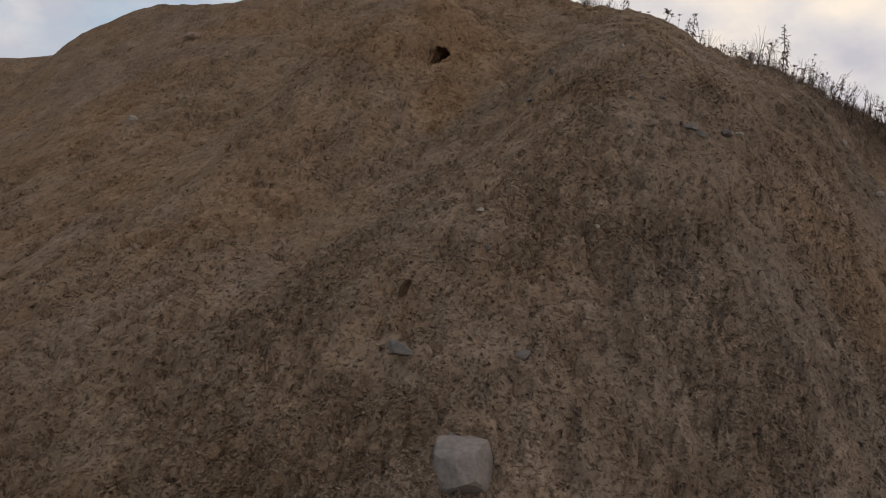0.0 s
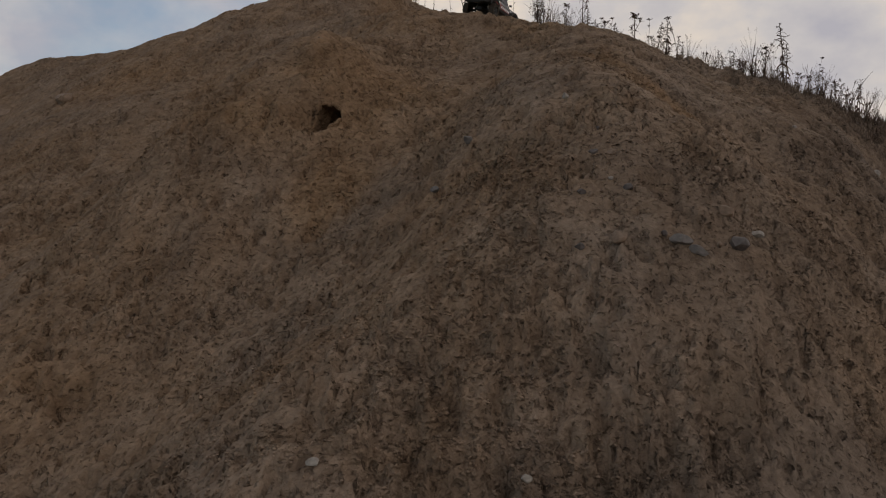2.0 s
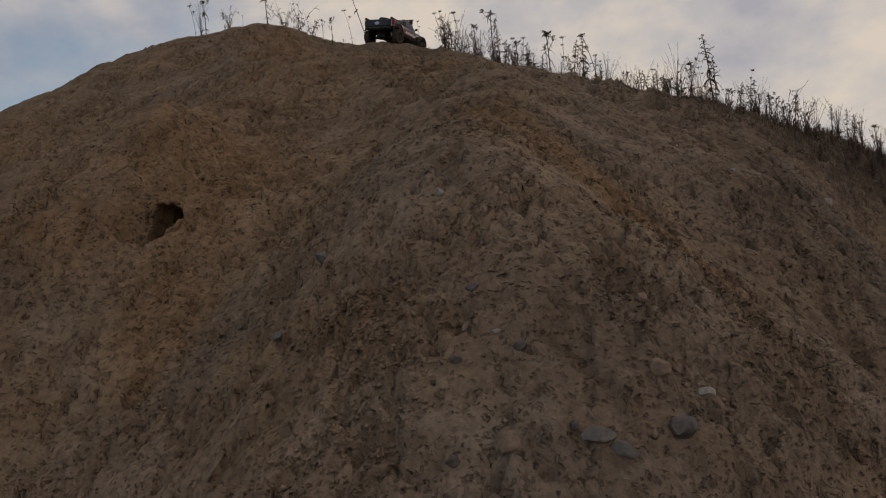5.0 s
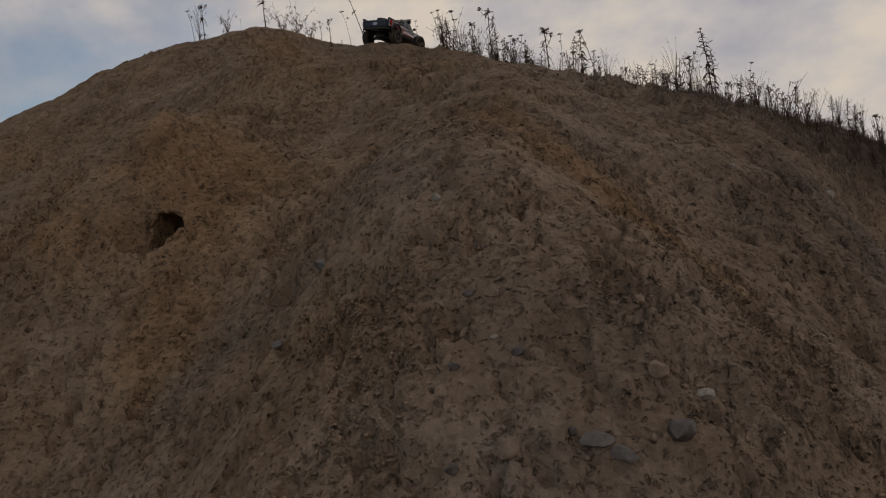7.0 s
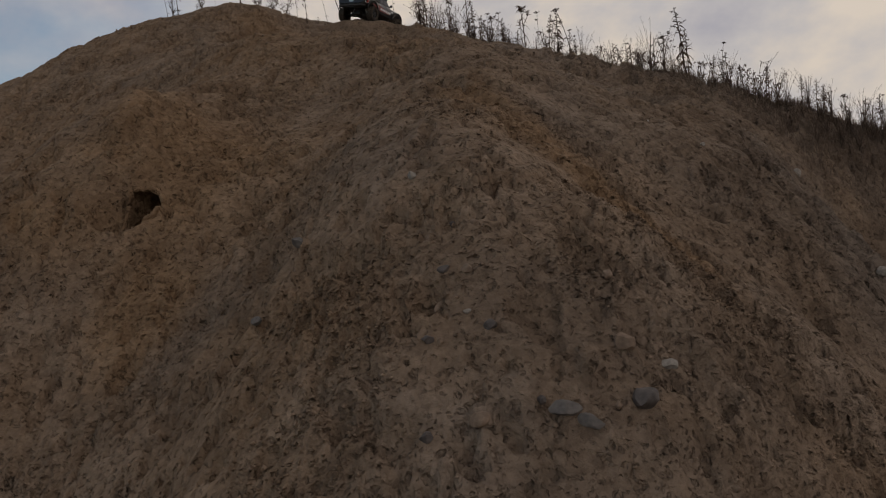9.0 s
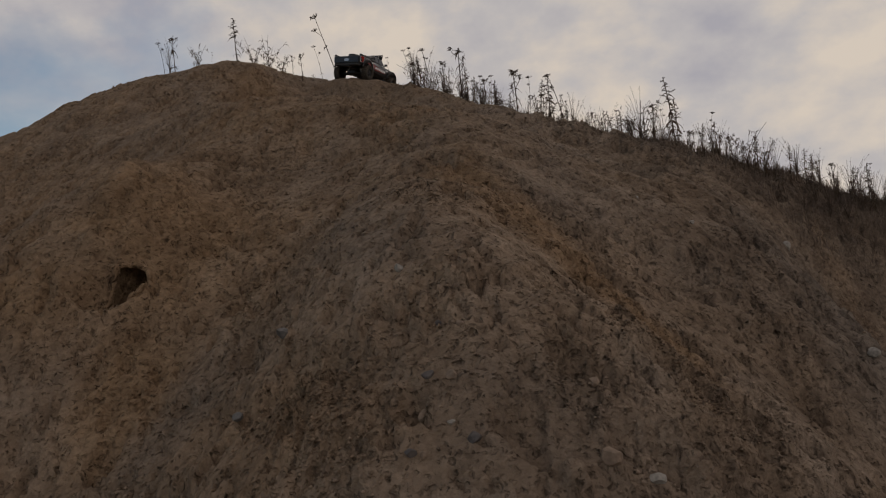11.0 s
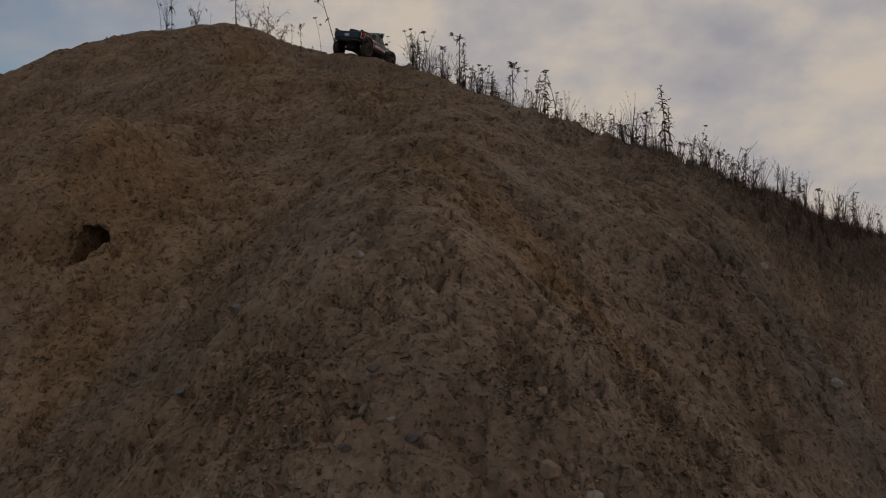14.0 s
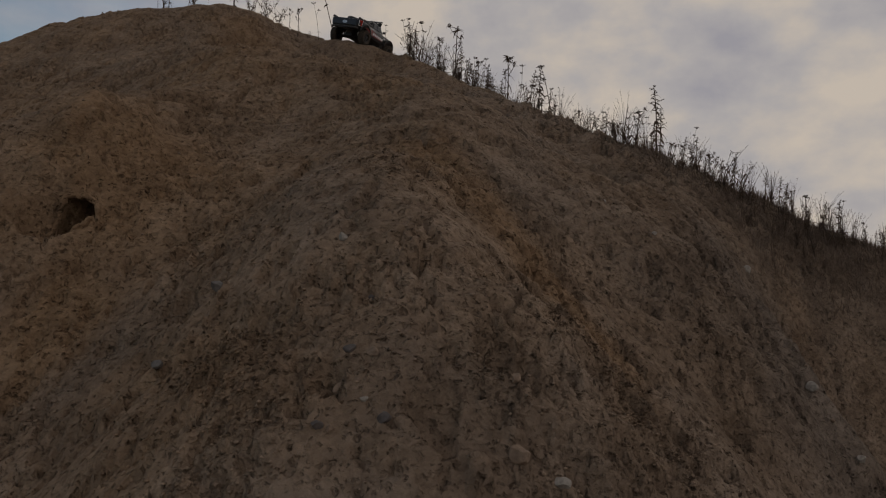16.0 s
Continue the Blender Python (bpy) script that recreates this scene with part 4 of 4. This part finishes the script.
        for y in (-0.150, 0.150):
            part("shock_absorber", Shape().tube([(s * 0.070, y, 0.055), (s * 0.055, y - 0.01 * s, 0.085)], 0.0085, 8).tube([(s * 0.058, y, 0.080), (s * 0.046, y, 0.112)], 0.004, 6), SILVER, truck, "silver coil damper")
            part("suspension_arm", Shape().tube([(s * 0.030, y - 0.022, 0.048), (s * 0.088, y, 0.050)], 0.0042, 6).tube([(s * 0.030, y + 0.022, 0.048), (s * 0.088, y, 0.050)], 0.0042, 6), PLASTIC, truck)
    part("rear_window", Shape().plate([(-0.086, -0.0735, 0.161), (0.086, -0.0735, 0.161), (0.074, -0.062, 0.203), (-0.074, -0.062, 0.203)], 0.0022), GLASS, truck, "smoked rear window")
    part("windscreen", Shape().plate([(0.088, 0.1085, 0.166), (-0.088, 0.1085, 0.166), (-0.080, 0.062, 0.205), (0.080, 0.062, 0.205)], 0.0022), GLASS, truck, "smoked windscreen")
    part("roof_vent", Shape().box((0, -0.046, 0.2165), (0.026, 0.016, 0.006)), RED, truck, "small red roof lamp")
    for k in range(5):
        x = -0.044 + 0.022 * k
        part("hood_stripe", Shape().plate([(x - 0.007, 0.118, 0.1578), (x + 0.007, 0.118, 0.1578), (x + 0.006, 0.205, 0.1520), (x - 0.006, 0.205, 0.1520)], 0.0018), PINK, truck, "faded red bonnet stripe")
    for k in range(6):
        part("roof_rib", Shape().box((-0.055 + 0.022 * k, 0.0, 0.2185), (0.007, 0.070, 0.003)), PAINT, truck)
    tailgate = part("tailgate", Shape().box((0, -0.2615, 0.128), (0.196, 0.010, 0.046)), PAINT, truck, "plain black tailgate")
    part("tailgate_badge", Shape().lathe([(0.0003, 0.0), (0.010, 0.0), (0.011, 0.002), (0.0003, 0.003)], 16, Matrix.Translation((0, -0.266, 0.124)) @ Matrix.Rotation(radians(90), 4, "Z") @ Matrix.Scale(-1, 4, (1, 0, 0)) @ Matrix.Scale(1.9, 4, (0, 1, 0))), SILVER, tailgate, "small oval silver badge")
    cover = Shape().lathe([(0.0005, 0.022), (0.040, 0.022), (0.052, 0.017), (0.055, 0.008), (0.055, -0.008)], 28, Matrix.Translation((0, -0.158, 0.166)) @ Matrix.Rotation(radians(-90), 4, "Y") @ Matrix.Rotation(radians(8), 4, "Y"))
    spare = part("spare_wheel", cover, PLASTIC, truck, "black covered spare wheel lying in the bed")
    part("cover_badge", Shape().plate([(-0.020, -0.165, 0.1900), (0.020, -0.165, 0.1900), (0.022, -0.152, 0.1900), (-0.018, -0.152, 0.1900)], 0.0016), SILVER, spare, "silver outlined badge")
    part("cross_bar", Shape().tube([(-0.096, -0.10, 0.185), (0.096, -0.10, 0.185)], 0.005, 8), PLASTIC, truck)
    # bumpers
    part("rear_bumper", Shape().tube([(-0.108, -0.248, 0.090), (-0.095, -0.272, 0.088), (0.095, -0.272, 0.088), (0.108, -0.248, 0.090)], 0.0065, 8).box((0, -0.266, 0.082), (0.07, 0.014, 0.010)), PLASTIC, truck, "black tube bumper")
    part("front_bumper", Shape().tube([(-0.098, 0.225, 0.094), (-0.078, 0.262, 0.092), (0.078, 0.262, 0.092), (0.098, 0.225, 0.094)], 0.006, 8).tube([(-0.060, 0.262, 0.092), (-0.052, 0.262, 0.122), (0.052, 0.262, 0.122), (0.060, 0.262, 0.092)], 0.005, 8).box((0, 0.258, 0.080), (0.10, 0.012, 0.014)), PLASTIC, truck, "black tube bumper")
    # light bar over the windscreen
    frame_ = Shape().tube([(-0.086, 0.060, 0.214), (-0.088, 0.064, 0.246), (0.088, 0.064, 0.246), (0.086, 0.060, 0.214), (-0.086, 0.060, 0.214)], 0.0042, 8)
    bar = part("light_bar", frame_, PLASTIC, truck, "black hoop carrying five lamps")
    for k in range(5):
        m = Matrix.Translation((-0.066 + 0.033 * k, 0.066, 0.231)) @ Matrix.Rotation(radians(90), 4, "Z")
        lamp = part("lamp", Shape().lathe([(0.0005, -0.012), (0.009, -0.011), (0.0135, -0.003), (0.0145, 0.006), (0.0125, 0.0065)], 16, m), PLASTIC, bar)
        lens = Shape().lathe([(0.0126, 0.004), (0.008, 0.0062), (0.0005, 0.007)], 16, m)
        lens_ob = new("lamp_lens", lens.mesh("lamp_lens", LENS, 40))
        lens_ob.parent = bar
        tagged(lens_ob, "clear lamp glass")
    # chassis
    part("chassis", Shape().box((0, 0, 0.052), (0.075, 0.40, 0.012)).box((0, 0.02, 0.066), (0.055, 0.20, 0.026)), PLASTIC, truck)
    for y in (-0.165, 0.165):
        part("axle", Shape().tube([(-0.118, y, 0.052), (0.118, y, 0.052)], 0.0055, 8).box((0, y, 0.058), (0.05, 0.05, 0.036)), PLASTIC, truck)
        for x in (-0.122, 0.122):
            wheel(truck, x, y, 0.052)
    truck.matrix_world = place
    return truck


def on_wheels(x, y, heading, scale, ease=1.0):
    """Sets the truck down on its four wheels, where the earth under them is."""
    c, s = math.cos(radians(heading)), math.sin(radians(heading))
    feet = []
    for wx in (-0.122, 0.122):
        for wy in (-0.165, 0.165):
            px, py = x + scale * (c * wx + s * wy), y + scale * (-s * wx + c * wy)
            feet.append((wx, wy, at_ground(px, py)))
    mean = sum(f[2] for f in feet) / 4
    tilt_x = sum(f[2] * (1 if f[0] > 0 else -1) for f in feet) / 4 / (0.122 * scale) * ease
    tilt_y = sum(f[2] * (1 if f[1] > 0 else -1) for f in feet) / 4 / (0.165 * scale) * ease
    m = Matrix.Rotation(radians(-heading), 4, "Z") @ Matrix.Rotation(math.atan(tilt_y), 4, "X") @ Matrix.Rotation(-math.atan(tilt_x), 4, "Y")
    return Matrix.Translation((x, y, mean - 0.004)) @ m @ Matrix.Scale(scale, 4)


model_truck(on_wheels(0.645, 5.53, 33, 0.82))


# ---------------------------------------------------------------- dry weeds along the brow


def curve(rs, h, lean, sway, n=7, turn=None):
    """A bending stalk as a row of points from its foot."""
    a = rs.uniform(0, 6.28) if turn is None else turn
    return [Vector((math.cos(a) * (lean * u * u * h + sway * h * math.sin(3.0 * u)), math.sin(a) * (lean * u * u * h + sway * h * math.cos(2.4 * u)) - math.sin(a) * sway * h, h * u)) for u in [k / (n - 1) for k in range(n)]]


def blade(sh, p, d, size, rs, curl=0.4, wide=0.16):
    """A withered leaf: a folded, curling strip with a little thickness."""
    d = d.normalized()
    s = d.cross((rs.uniform(-1, 1), rs.uniform(-1, 1), 1)).normalized()
    rings = []
    for k in range(4):
        u = k / 3
        w = size * wide * (0.35 + math.sin(2.6 * u + 0.3)) * (1.02 - u)
        c = p + d * size * u + Vector((0, 0, -curl * size * u * u))
        nrm = d.cross(s) * 0.0006
        rings.append([c + s * w, c + nrm * 1.5 + d.cross(s) * w * 0.35, c - s * w, c - nrm])
    sh.loft(rings)


def bud(sh, p, r, rs):
    """A small ragged seed tuft."""
    v = [p + Vector((rs.uniform(-1, 1), rs.uniform(-1, 1), rs.uniform(-1, 1))).normalized() * r * rs.uniform(0.6, 1.4) for _ in range(4)]
    sh.put(v, [(0, 1, 2), (0, 2, 3), (0, 3, 1), (1, 3, 2)])


def weed(kind, h, seed, label):
    rs = random.Random(seed)
    stem, leaves, head = Shape(), Shape(), Shape()
    if kind == "goldenrod":
        path = curve(rs, h, rs.uniform(-0.05, 0.12), 0.02, 9)
        stem.tube(path, [0.0032 - 0.0018 * k / 8 for k in range(9)], 5)
        for k in range(9):
            u = 0.62 + 0.36 * k / 8
            p = path[min(8, int(u * 8))].lerp(path[min(8, int(u * 8) + 1)], u * 8 % 1)
            reach = h * (0.14 - 0.11 * k / 8) * rs.uniform(0.7, 1.15)
            a = 2.4 * k + rs.uniform(-0.5, 0.5)
            tip = p + Vector((math.cos(a) * reach, math.sin(a) * reach, reach * 0.35))
            stem.tube([p, p.lerp(tip, 0.5) + Vector((0, 0, reach * 0.15)), tip], [0.0011, 0.0009, 0.0006], 4)
            for j in range(12):
                bud(head, p.lerp(tip, 0.25 + 0.75 * j / 11) + Vector((rs.gauss(0, 0.002), rs.gauss(0, 0.002), rs.uniform(0, 0.006))), 0.0032, rs)
        for k in range(14):
            u = rs.uniform(0.12, 0.7)
            p, a = path[int(u * 8)], rs.uniform(0, 6.28)
            blade(leaves, p, Vector((math.cos(a), math.sin(a), rs.uniform(-0.5, 0.4))), h * rs.uniform(0.09, 0.16), rs, 0.9)
        for k in range(16):
            u, a = 0.60 + 0.36 * k / 15, 2.4 * k
            p = path[min(8, int(u * 8))].lerp(path[min(8, int(u * 8) + 1)], u * 8 % 1)
            blade(leaves, p, Vector((math.cos(a), math.sin(a), 0.5)), h * (0.17 - 0.10 * k / 15), rs, 0.9, 0.12)
    elif kind == "aster":
        path = curve(rs, h * 0.86, rs.uniform(-0.1, 0.15), 0.03, 8)
        stem.tube(path, [0.0032 - 0.0016 * k / 7 for k in range(8)], 5)
        tops = [path[-1]]
        for k in range(3):
            p = path[4 + k]
            a, reach = 2.1 * k + rs.uniform(-0.6, 0.6), h * rs.uniform(0.12, 0.22)
            tip = p + Vector((math.cos(a) * reach * 0.6, math.sin(a) * reach * 0.6, reach * 0.9))
            stem.tube([p, p.lerp(tip, 0.55) + Vector((math.cos(a), math.sin(a), 0)) * reach * 0.12, tip], [0.0015, 0.0012, 0.0008], 4)
            tops.append(tip)
        for n, tip in enumerate(tops):
            # a ragged whorl of drooping leaves round a seed tuft
            for j in range(11 if n == 0 else 5):
                a2 = rs.uniform(0, 6.28)
                blade(leaves, tip + Vector((0, 0, rs.uniform(-0.016, 0.006))), Vector((math.cos(a2), math.sin(a2), rs.uniform(0.2, 1.1))), h * rs.uniform(0.08, 0.14) * (1 if n == 0 else 0.6), rs, rs.uniform(0.3, 1.1), 0.15)
            for j in range(14):
                d = Vector((rs.gauss(0, 1), rs.gauss(0, 1), rs.gauss(0.4, 0.7))).normalized()
                bud(head, tip + d * rs.uniform(0.002, 0.012), 0.0042, rs)
        for k in range(9):
            p, a = path[rs.randint(1, 6)], rs.uniform(0, 6.28)
            blade(leaves, p, Vector((math.cos(a), math.sin(a), rs.uniform(-0.9, 0.3))), h * rs.uniform(0.07, 0.13), rs, 1.0, 0.13)
    elif kind == "umbel":
        path = curve(rs, h, rs.uniform(0.05, 0.2), 0.03, 8)
        stem.tube(path, [0.0019 - 0.001 * k / 7 for k in range(8)], 4)
        for tip, k in ((path[-1], 1.0), (path[5] + Vector((0.02, 0.01, 0.03)), 0.6)):
            if k < 1:
                stem.tube([path[5], tip], [0.0008, 0.0006], 4)
            for j in range(int(26 * k)):
                a, r = rs.uniform(0, 6.28), 0.019 * k * math.sqrt(rs.random())
                q = tip + Vector((math.cos(a) * r, math.sin(a) * r, 0.006 - r * 0.2))
                stem.tube([tip - Vector((0, 0, 0.006)), q], [0.0005, 0.0004], 3)
                bud(head, q, 0.0042, rs)
        for k in range(4):
            p, a = path[rs.randint(0, 4)], rs.uniform(0, 6.28)
            blade(leaves, p, Vector((math.cos(a), math.sin(a), 0.5)), h * rs.uniform(0.05, 0.09), rs, 0.7)
    elif kind == "shrub":
        for b in range(6):
            path = curve(rs, h * rs.uniform(0.7, 1.0), rs.uniform(0.25, 0.7), 0.05, 8)
            stem.tube(path, [0.0022 - 0.0013 * k / 7 for k in range(8)], 4)
            for k in range(5):
                p, a = path[2 + k], rs.uniform(0, 6.28)
                tip = p + Vector((math.cos(a), math.sin(a), rs.uniform(-0.1, 0.7))) * h * rs.uniform(0.08, 0.2)
                stem.tube([p, tip], [0.0009, 0.0005], 3)
                for j in range(2):
                    blade(leaves, p.lerp(tip, rs.uniform(0.3, 1)), Vector((rs.gauss(0, 1), rs.gauss(0, 1), rs.uniform(-0.8, 0.3))), h * rs.uniform(0.06, 0.11), rs, 0.9)
                bud(head, tip, 0.004, rs)
    else:
        for b in range(16):
            path = curve(rs, h * rs.uniform(0.45, 1.0), rs.uniform(0.05, 0.45), 0.02, 6)
            path = [p + Vector((rs.gauss(0, 0.006), rs.gauss(0, 0.006), 0)) for p in path[:1]] + path[1:]
            stem.tube(path, [0.0011, 0.001, 0.0009, 0.0008, 0.0006, 0.0004], 3)
            for j in range(7):
                bud(head, path[-1].lerp(path[-2], rs.random() * 0.9) + Vector((rs.gauss(0, 0.003), rs.gauss(0, 0.003), 0)), 0.0026, rs)
            blade(leaves, path[1], Vector((rs.gauss(0, 1), rs.gauss(0, 1), 1.2)), h * rs.uniform(0.2, 0.4), rs, 0.5, 0.025)
    ob = new("dry_weed")
    tagged(ob, label, "weed", "dry weeds along the brow")
    part("stalk", stem, STEM, ob, smooth=60)
    tagged(part("foliage", leaves, LEAF, ob, "curled brown leaves", smooth=60), kind="stuff")
    tagged(part("seed_head", head, SEED, ob, "dark dried seed tufts", smooth=None), kind="stuff")
    return ob


LABELS = {
    "goldenrod": "tall dried goldenrod stalk with a tiered plume",
    "aster": "dried branching weed with ragged dark seed heads",
    "umbel": "thin dry stalk with a small flat seed head",
    "shrub": "small leafless arching shrub with withered leaves",
    "grass": "tuft of dry bleached grass with feathery tops",
}
KINDS = [[weed(kind, 0.30, 10 * i + v, LABELS[kind]) for v in range(3)] for i, kind in enumerate(LABELS)]
order = list(LABELS)


def plant(kind, x, tall, v=0, back=0.05, lean=0.0, turn=None):
    src = KINDS[order.index(kind)][v % 3]
    y = float(brow(x)) + back
    tilt = Matrix.Rotation(radians(lean), 4, "Y")
    m = Matrix.Translation((x, y, at_ground(x, y) - 0.008)) @ tilt @ Matrix.Rotation(rs_w.uniform(0, 6.28) if turn is None else turn, 4, "Z") @ Matrix.Scale(tall / 0.30, 4)
    ob = copy_thing(src, m)
    ob.matrix_world = m
    return ob


rs_w = random.Random(77)
plant("umbel", -0.55, 0.23, 0, lean=2)
plant("aster", -0.49, 0.28, 0)
plant("grass", -0.52, 0.27, 1, lean=4)
plant("shrub", -0.35, 0.18, 0)
plant("umbel", -0.27, 0.10, 2)
plant("goldenrod", -0.12, 0.31, 0)
plant("shrub", -0.02, 0.19, 1)
plant("shrub", 0.07, 0.22, 2)
plant("shrub", 0.14, 0.19, 0)
plant("aster", 0.21, 0.14, 1)
plant("aster", 0.27, 0.20, 2, back=-0.05)
plant("umbel", 0.39, 0.24, 0)
plant("umbel", 0.50, 0.48, 1, back=0.1, lean=-16, turn=3.1)
plant("umbel", 0.79, 0.16, 1)
plant("aster", 0.93, 0.19, 0)
plant("umbel", 0.99, 0.27, 2)
plant("aster", 1.02, 0.11, 1)
plant("aster", 1.06, 0.23, 1)
plant("aster", 1.14, 0.34, 2)
plant("goldenrod", 1.19, 0.18, 2)
plant("aster", 1.23, 0.23, 0)
plant("goldenrod", 1.27, 0.21, 0)
plant("goldenrod", 1.32, 0.21, 1)
plant("aster", 1.34, 0.33, 1)
plant("grass", 1.37, 0.20, 0)
plant("umbel", 1.42, 0.21, 0)
plant("goldenrod", 1.45, 0.19, 1)
plant("umbel", 1.48, 0.32, 2, lean=-4)
plant("grass", 1.50, 0.21, 1)
plant("grass", 1.53, 0.16, 0)
plant("aster", 1.56, 0.15, 2, lean=-12)
plant("goldenrod", 1.60, 0.13, 2)
plant("grass", 1.65, 0.10, 2)
plant("aster", 1.70, 0.12, 0)
plant("grass", 1.74, 0.11, 1)
plant("goldenrod", 1.79, 0.28, 0)
plant("goldenrod", 1.80, 0.20, 1)
plant("aster", 1.83, 0.15, 0, lean=14)
plant("aster", 1.87, 0.12, 1)
plant("aster", 1.92, 0.14, 2)
plant("goldenrod", 1.96, 0.12, 0)
plant("grass", 2.01, 0.12, 2)
plant("grass", 2.08, 0.16, 0)
plant("grass", 2.12, 0.18, 1)
plant("goldenrod", 2.19, 0.15, 2)
plant("goldenrod", 2.26, 0.15, 1)
plant("aster", 2.32, 0.14, 0)
plant("grass", 2.39, 0.17, 2)
plant("grass", 2.46, 0.19, 0, lean=3)
plant("grass", 2.50, 0.18, 1)
plant("goldenrod", 2.55, 0.19, 0)
plant("grass", 2.58, 0.17, 1)
for k in range(95):
    plant(rs_w.choice(["aster", "umbel", "grass", "grass", "shrub", "goldenrod"]), rs_w.uniform(0.90, 1.70), rs_w.uniform(0.08, 0.23), k, rs_w.uniform(-0.05, 0.16), rs_w.uniform(-10, 10))
for k in range(190):
    x = 1.15 + 2.0 * rs_w.random()
    plant(rs_w.choice(["grass", "grass", "aster", "goldenrod", "umbel"]), x, rs_w.uniform(0.05, 0.16), k, rs_w.uniform(-0.08, 0.14), rs_w.uniform(-9, 9))
for k in range(24):
    x = rs_w.uniform(1.25, 1.75)
    plant(rs_w.choice(["grass", "aster", "goldenrod", "grass"]), x, rs_w.uniform(0.03, 0.09), k, rs_w.uniform(-0.25, -0.06), rs_w.uniform(-10, 10))
for k in range(10):
    plant(rs_w.choice(["grass", "shrub", "aster"]), rs_w.uniform(-0.45, 0.35), rs_w.uniform(0.03, 0.08), k, rs_w.uniform(0.0, 0.25), rs_w.uniform(-9, 9))
# the patterns themselves stand among the others
for i, group in enumerate(KINDS):
    for v, ob in enumerate(group):
        x = 0.95 + 0.11 * (3 * i + v) + rs_w.uniform(-0.02, 0.02)
        y = float(brow(x)) + rs_w.uniform(0.0, 0.2)
        ob.matrix_world = Matrix.Translation((x, y, at_ground(x, y) - 0.008)) @ Matrix.Rotation(rs_w.uniform(0, 6.28), 4, "Z") @ Matrix.Scale(rs_w.uniform(0.45, 0.7), 4)


def thatch():
    """Short dead grass matted along the brow, thicker towards the low end."""
    rs = np.random.RandomState(3)
    n = 42000
    x = 0.8 + 2.4 * rs.rand(n) ** 0.85
    d = rs.uniform(-0.42, 0.25, n)
    y = brow(x) + d
    edge = -0.03 - 0.13 * step(x, 0.95, 1.9) + 0.16 * (grain(x, y, 0.15, 2) - 0.5)
    keep = (d > edge) & (rs.rand(n) < 0.3 + 0.7 * step(x, 0.85, 1.1)) & (rs.rand(n) < 0.25 + 0.75 * step(d, -0.3, 0.0))
    x, y = x[keep], y[keep]
    n = len(x)
    z = height(x, y)
    h = 0.007 + 0.035 * rs.rand(n) ** 2 * (0.4 + 0.8 * step(x, 0.8, 1.7))
    a, lean = rs.uniform(0, 6.283, n), rs.uniform(0.1, 0.9, n)
    w = rs.uniform(0.0006, 0.0014, n)
    dx, dy = np.cos(a), np.sin(a)
    foot = np.stack([x, y, z - 0.004], -1)
    side = np.stack([-dy, dx, 0 * a], -1) * w[:, None]
    deep = np.stack([dx, dy, 0 * a], -1) * w[:, None]
    top = foot + np.stack([dx * lean * h, dy * lean * h, h], -1)
    mid_p = foot + np.stack([dx * lean * h * 0.3, dy * lean * h * 0.3, h * 0.6], -1)
    v = np.stack([foot - side, foot + side, foot + deep, mid_p - side * 0.8, mid_p + side * 0.8, mid_p + deep * 0.8, top], 1)
    f = np.array([(0, 1, 4), (0, 4, 3), (1, 2, 5), (1, 5, 4), (2, 0, 3), (2, 3, 5), (3, 4, 6), (4, 5, 6), (5, 3, 6)])
    faces = (f[None] + 7 * np.arange(n)[:, None, None]).reshape(-1, 3)
    me = bpy.data.meshes.new("dead_grass")
    me.from_pydata(v.reshape(-1, 3).tolist(), [], faces.tolist())
    me.materials.append(GRASS)
    tagged(new("dead_grass", me), "matted short dead brown grass along the brow", "grass", kind="stuff")


thatch()
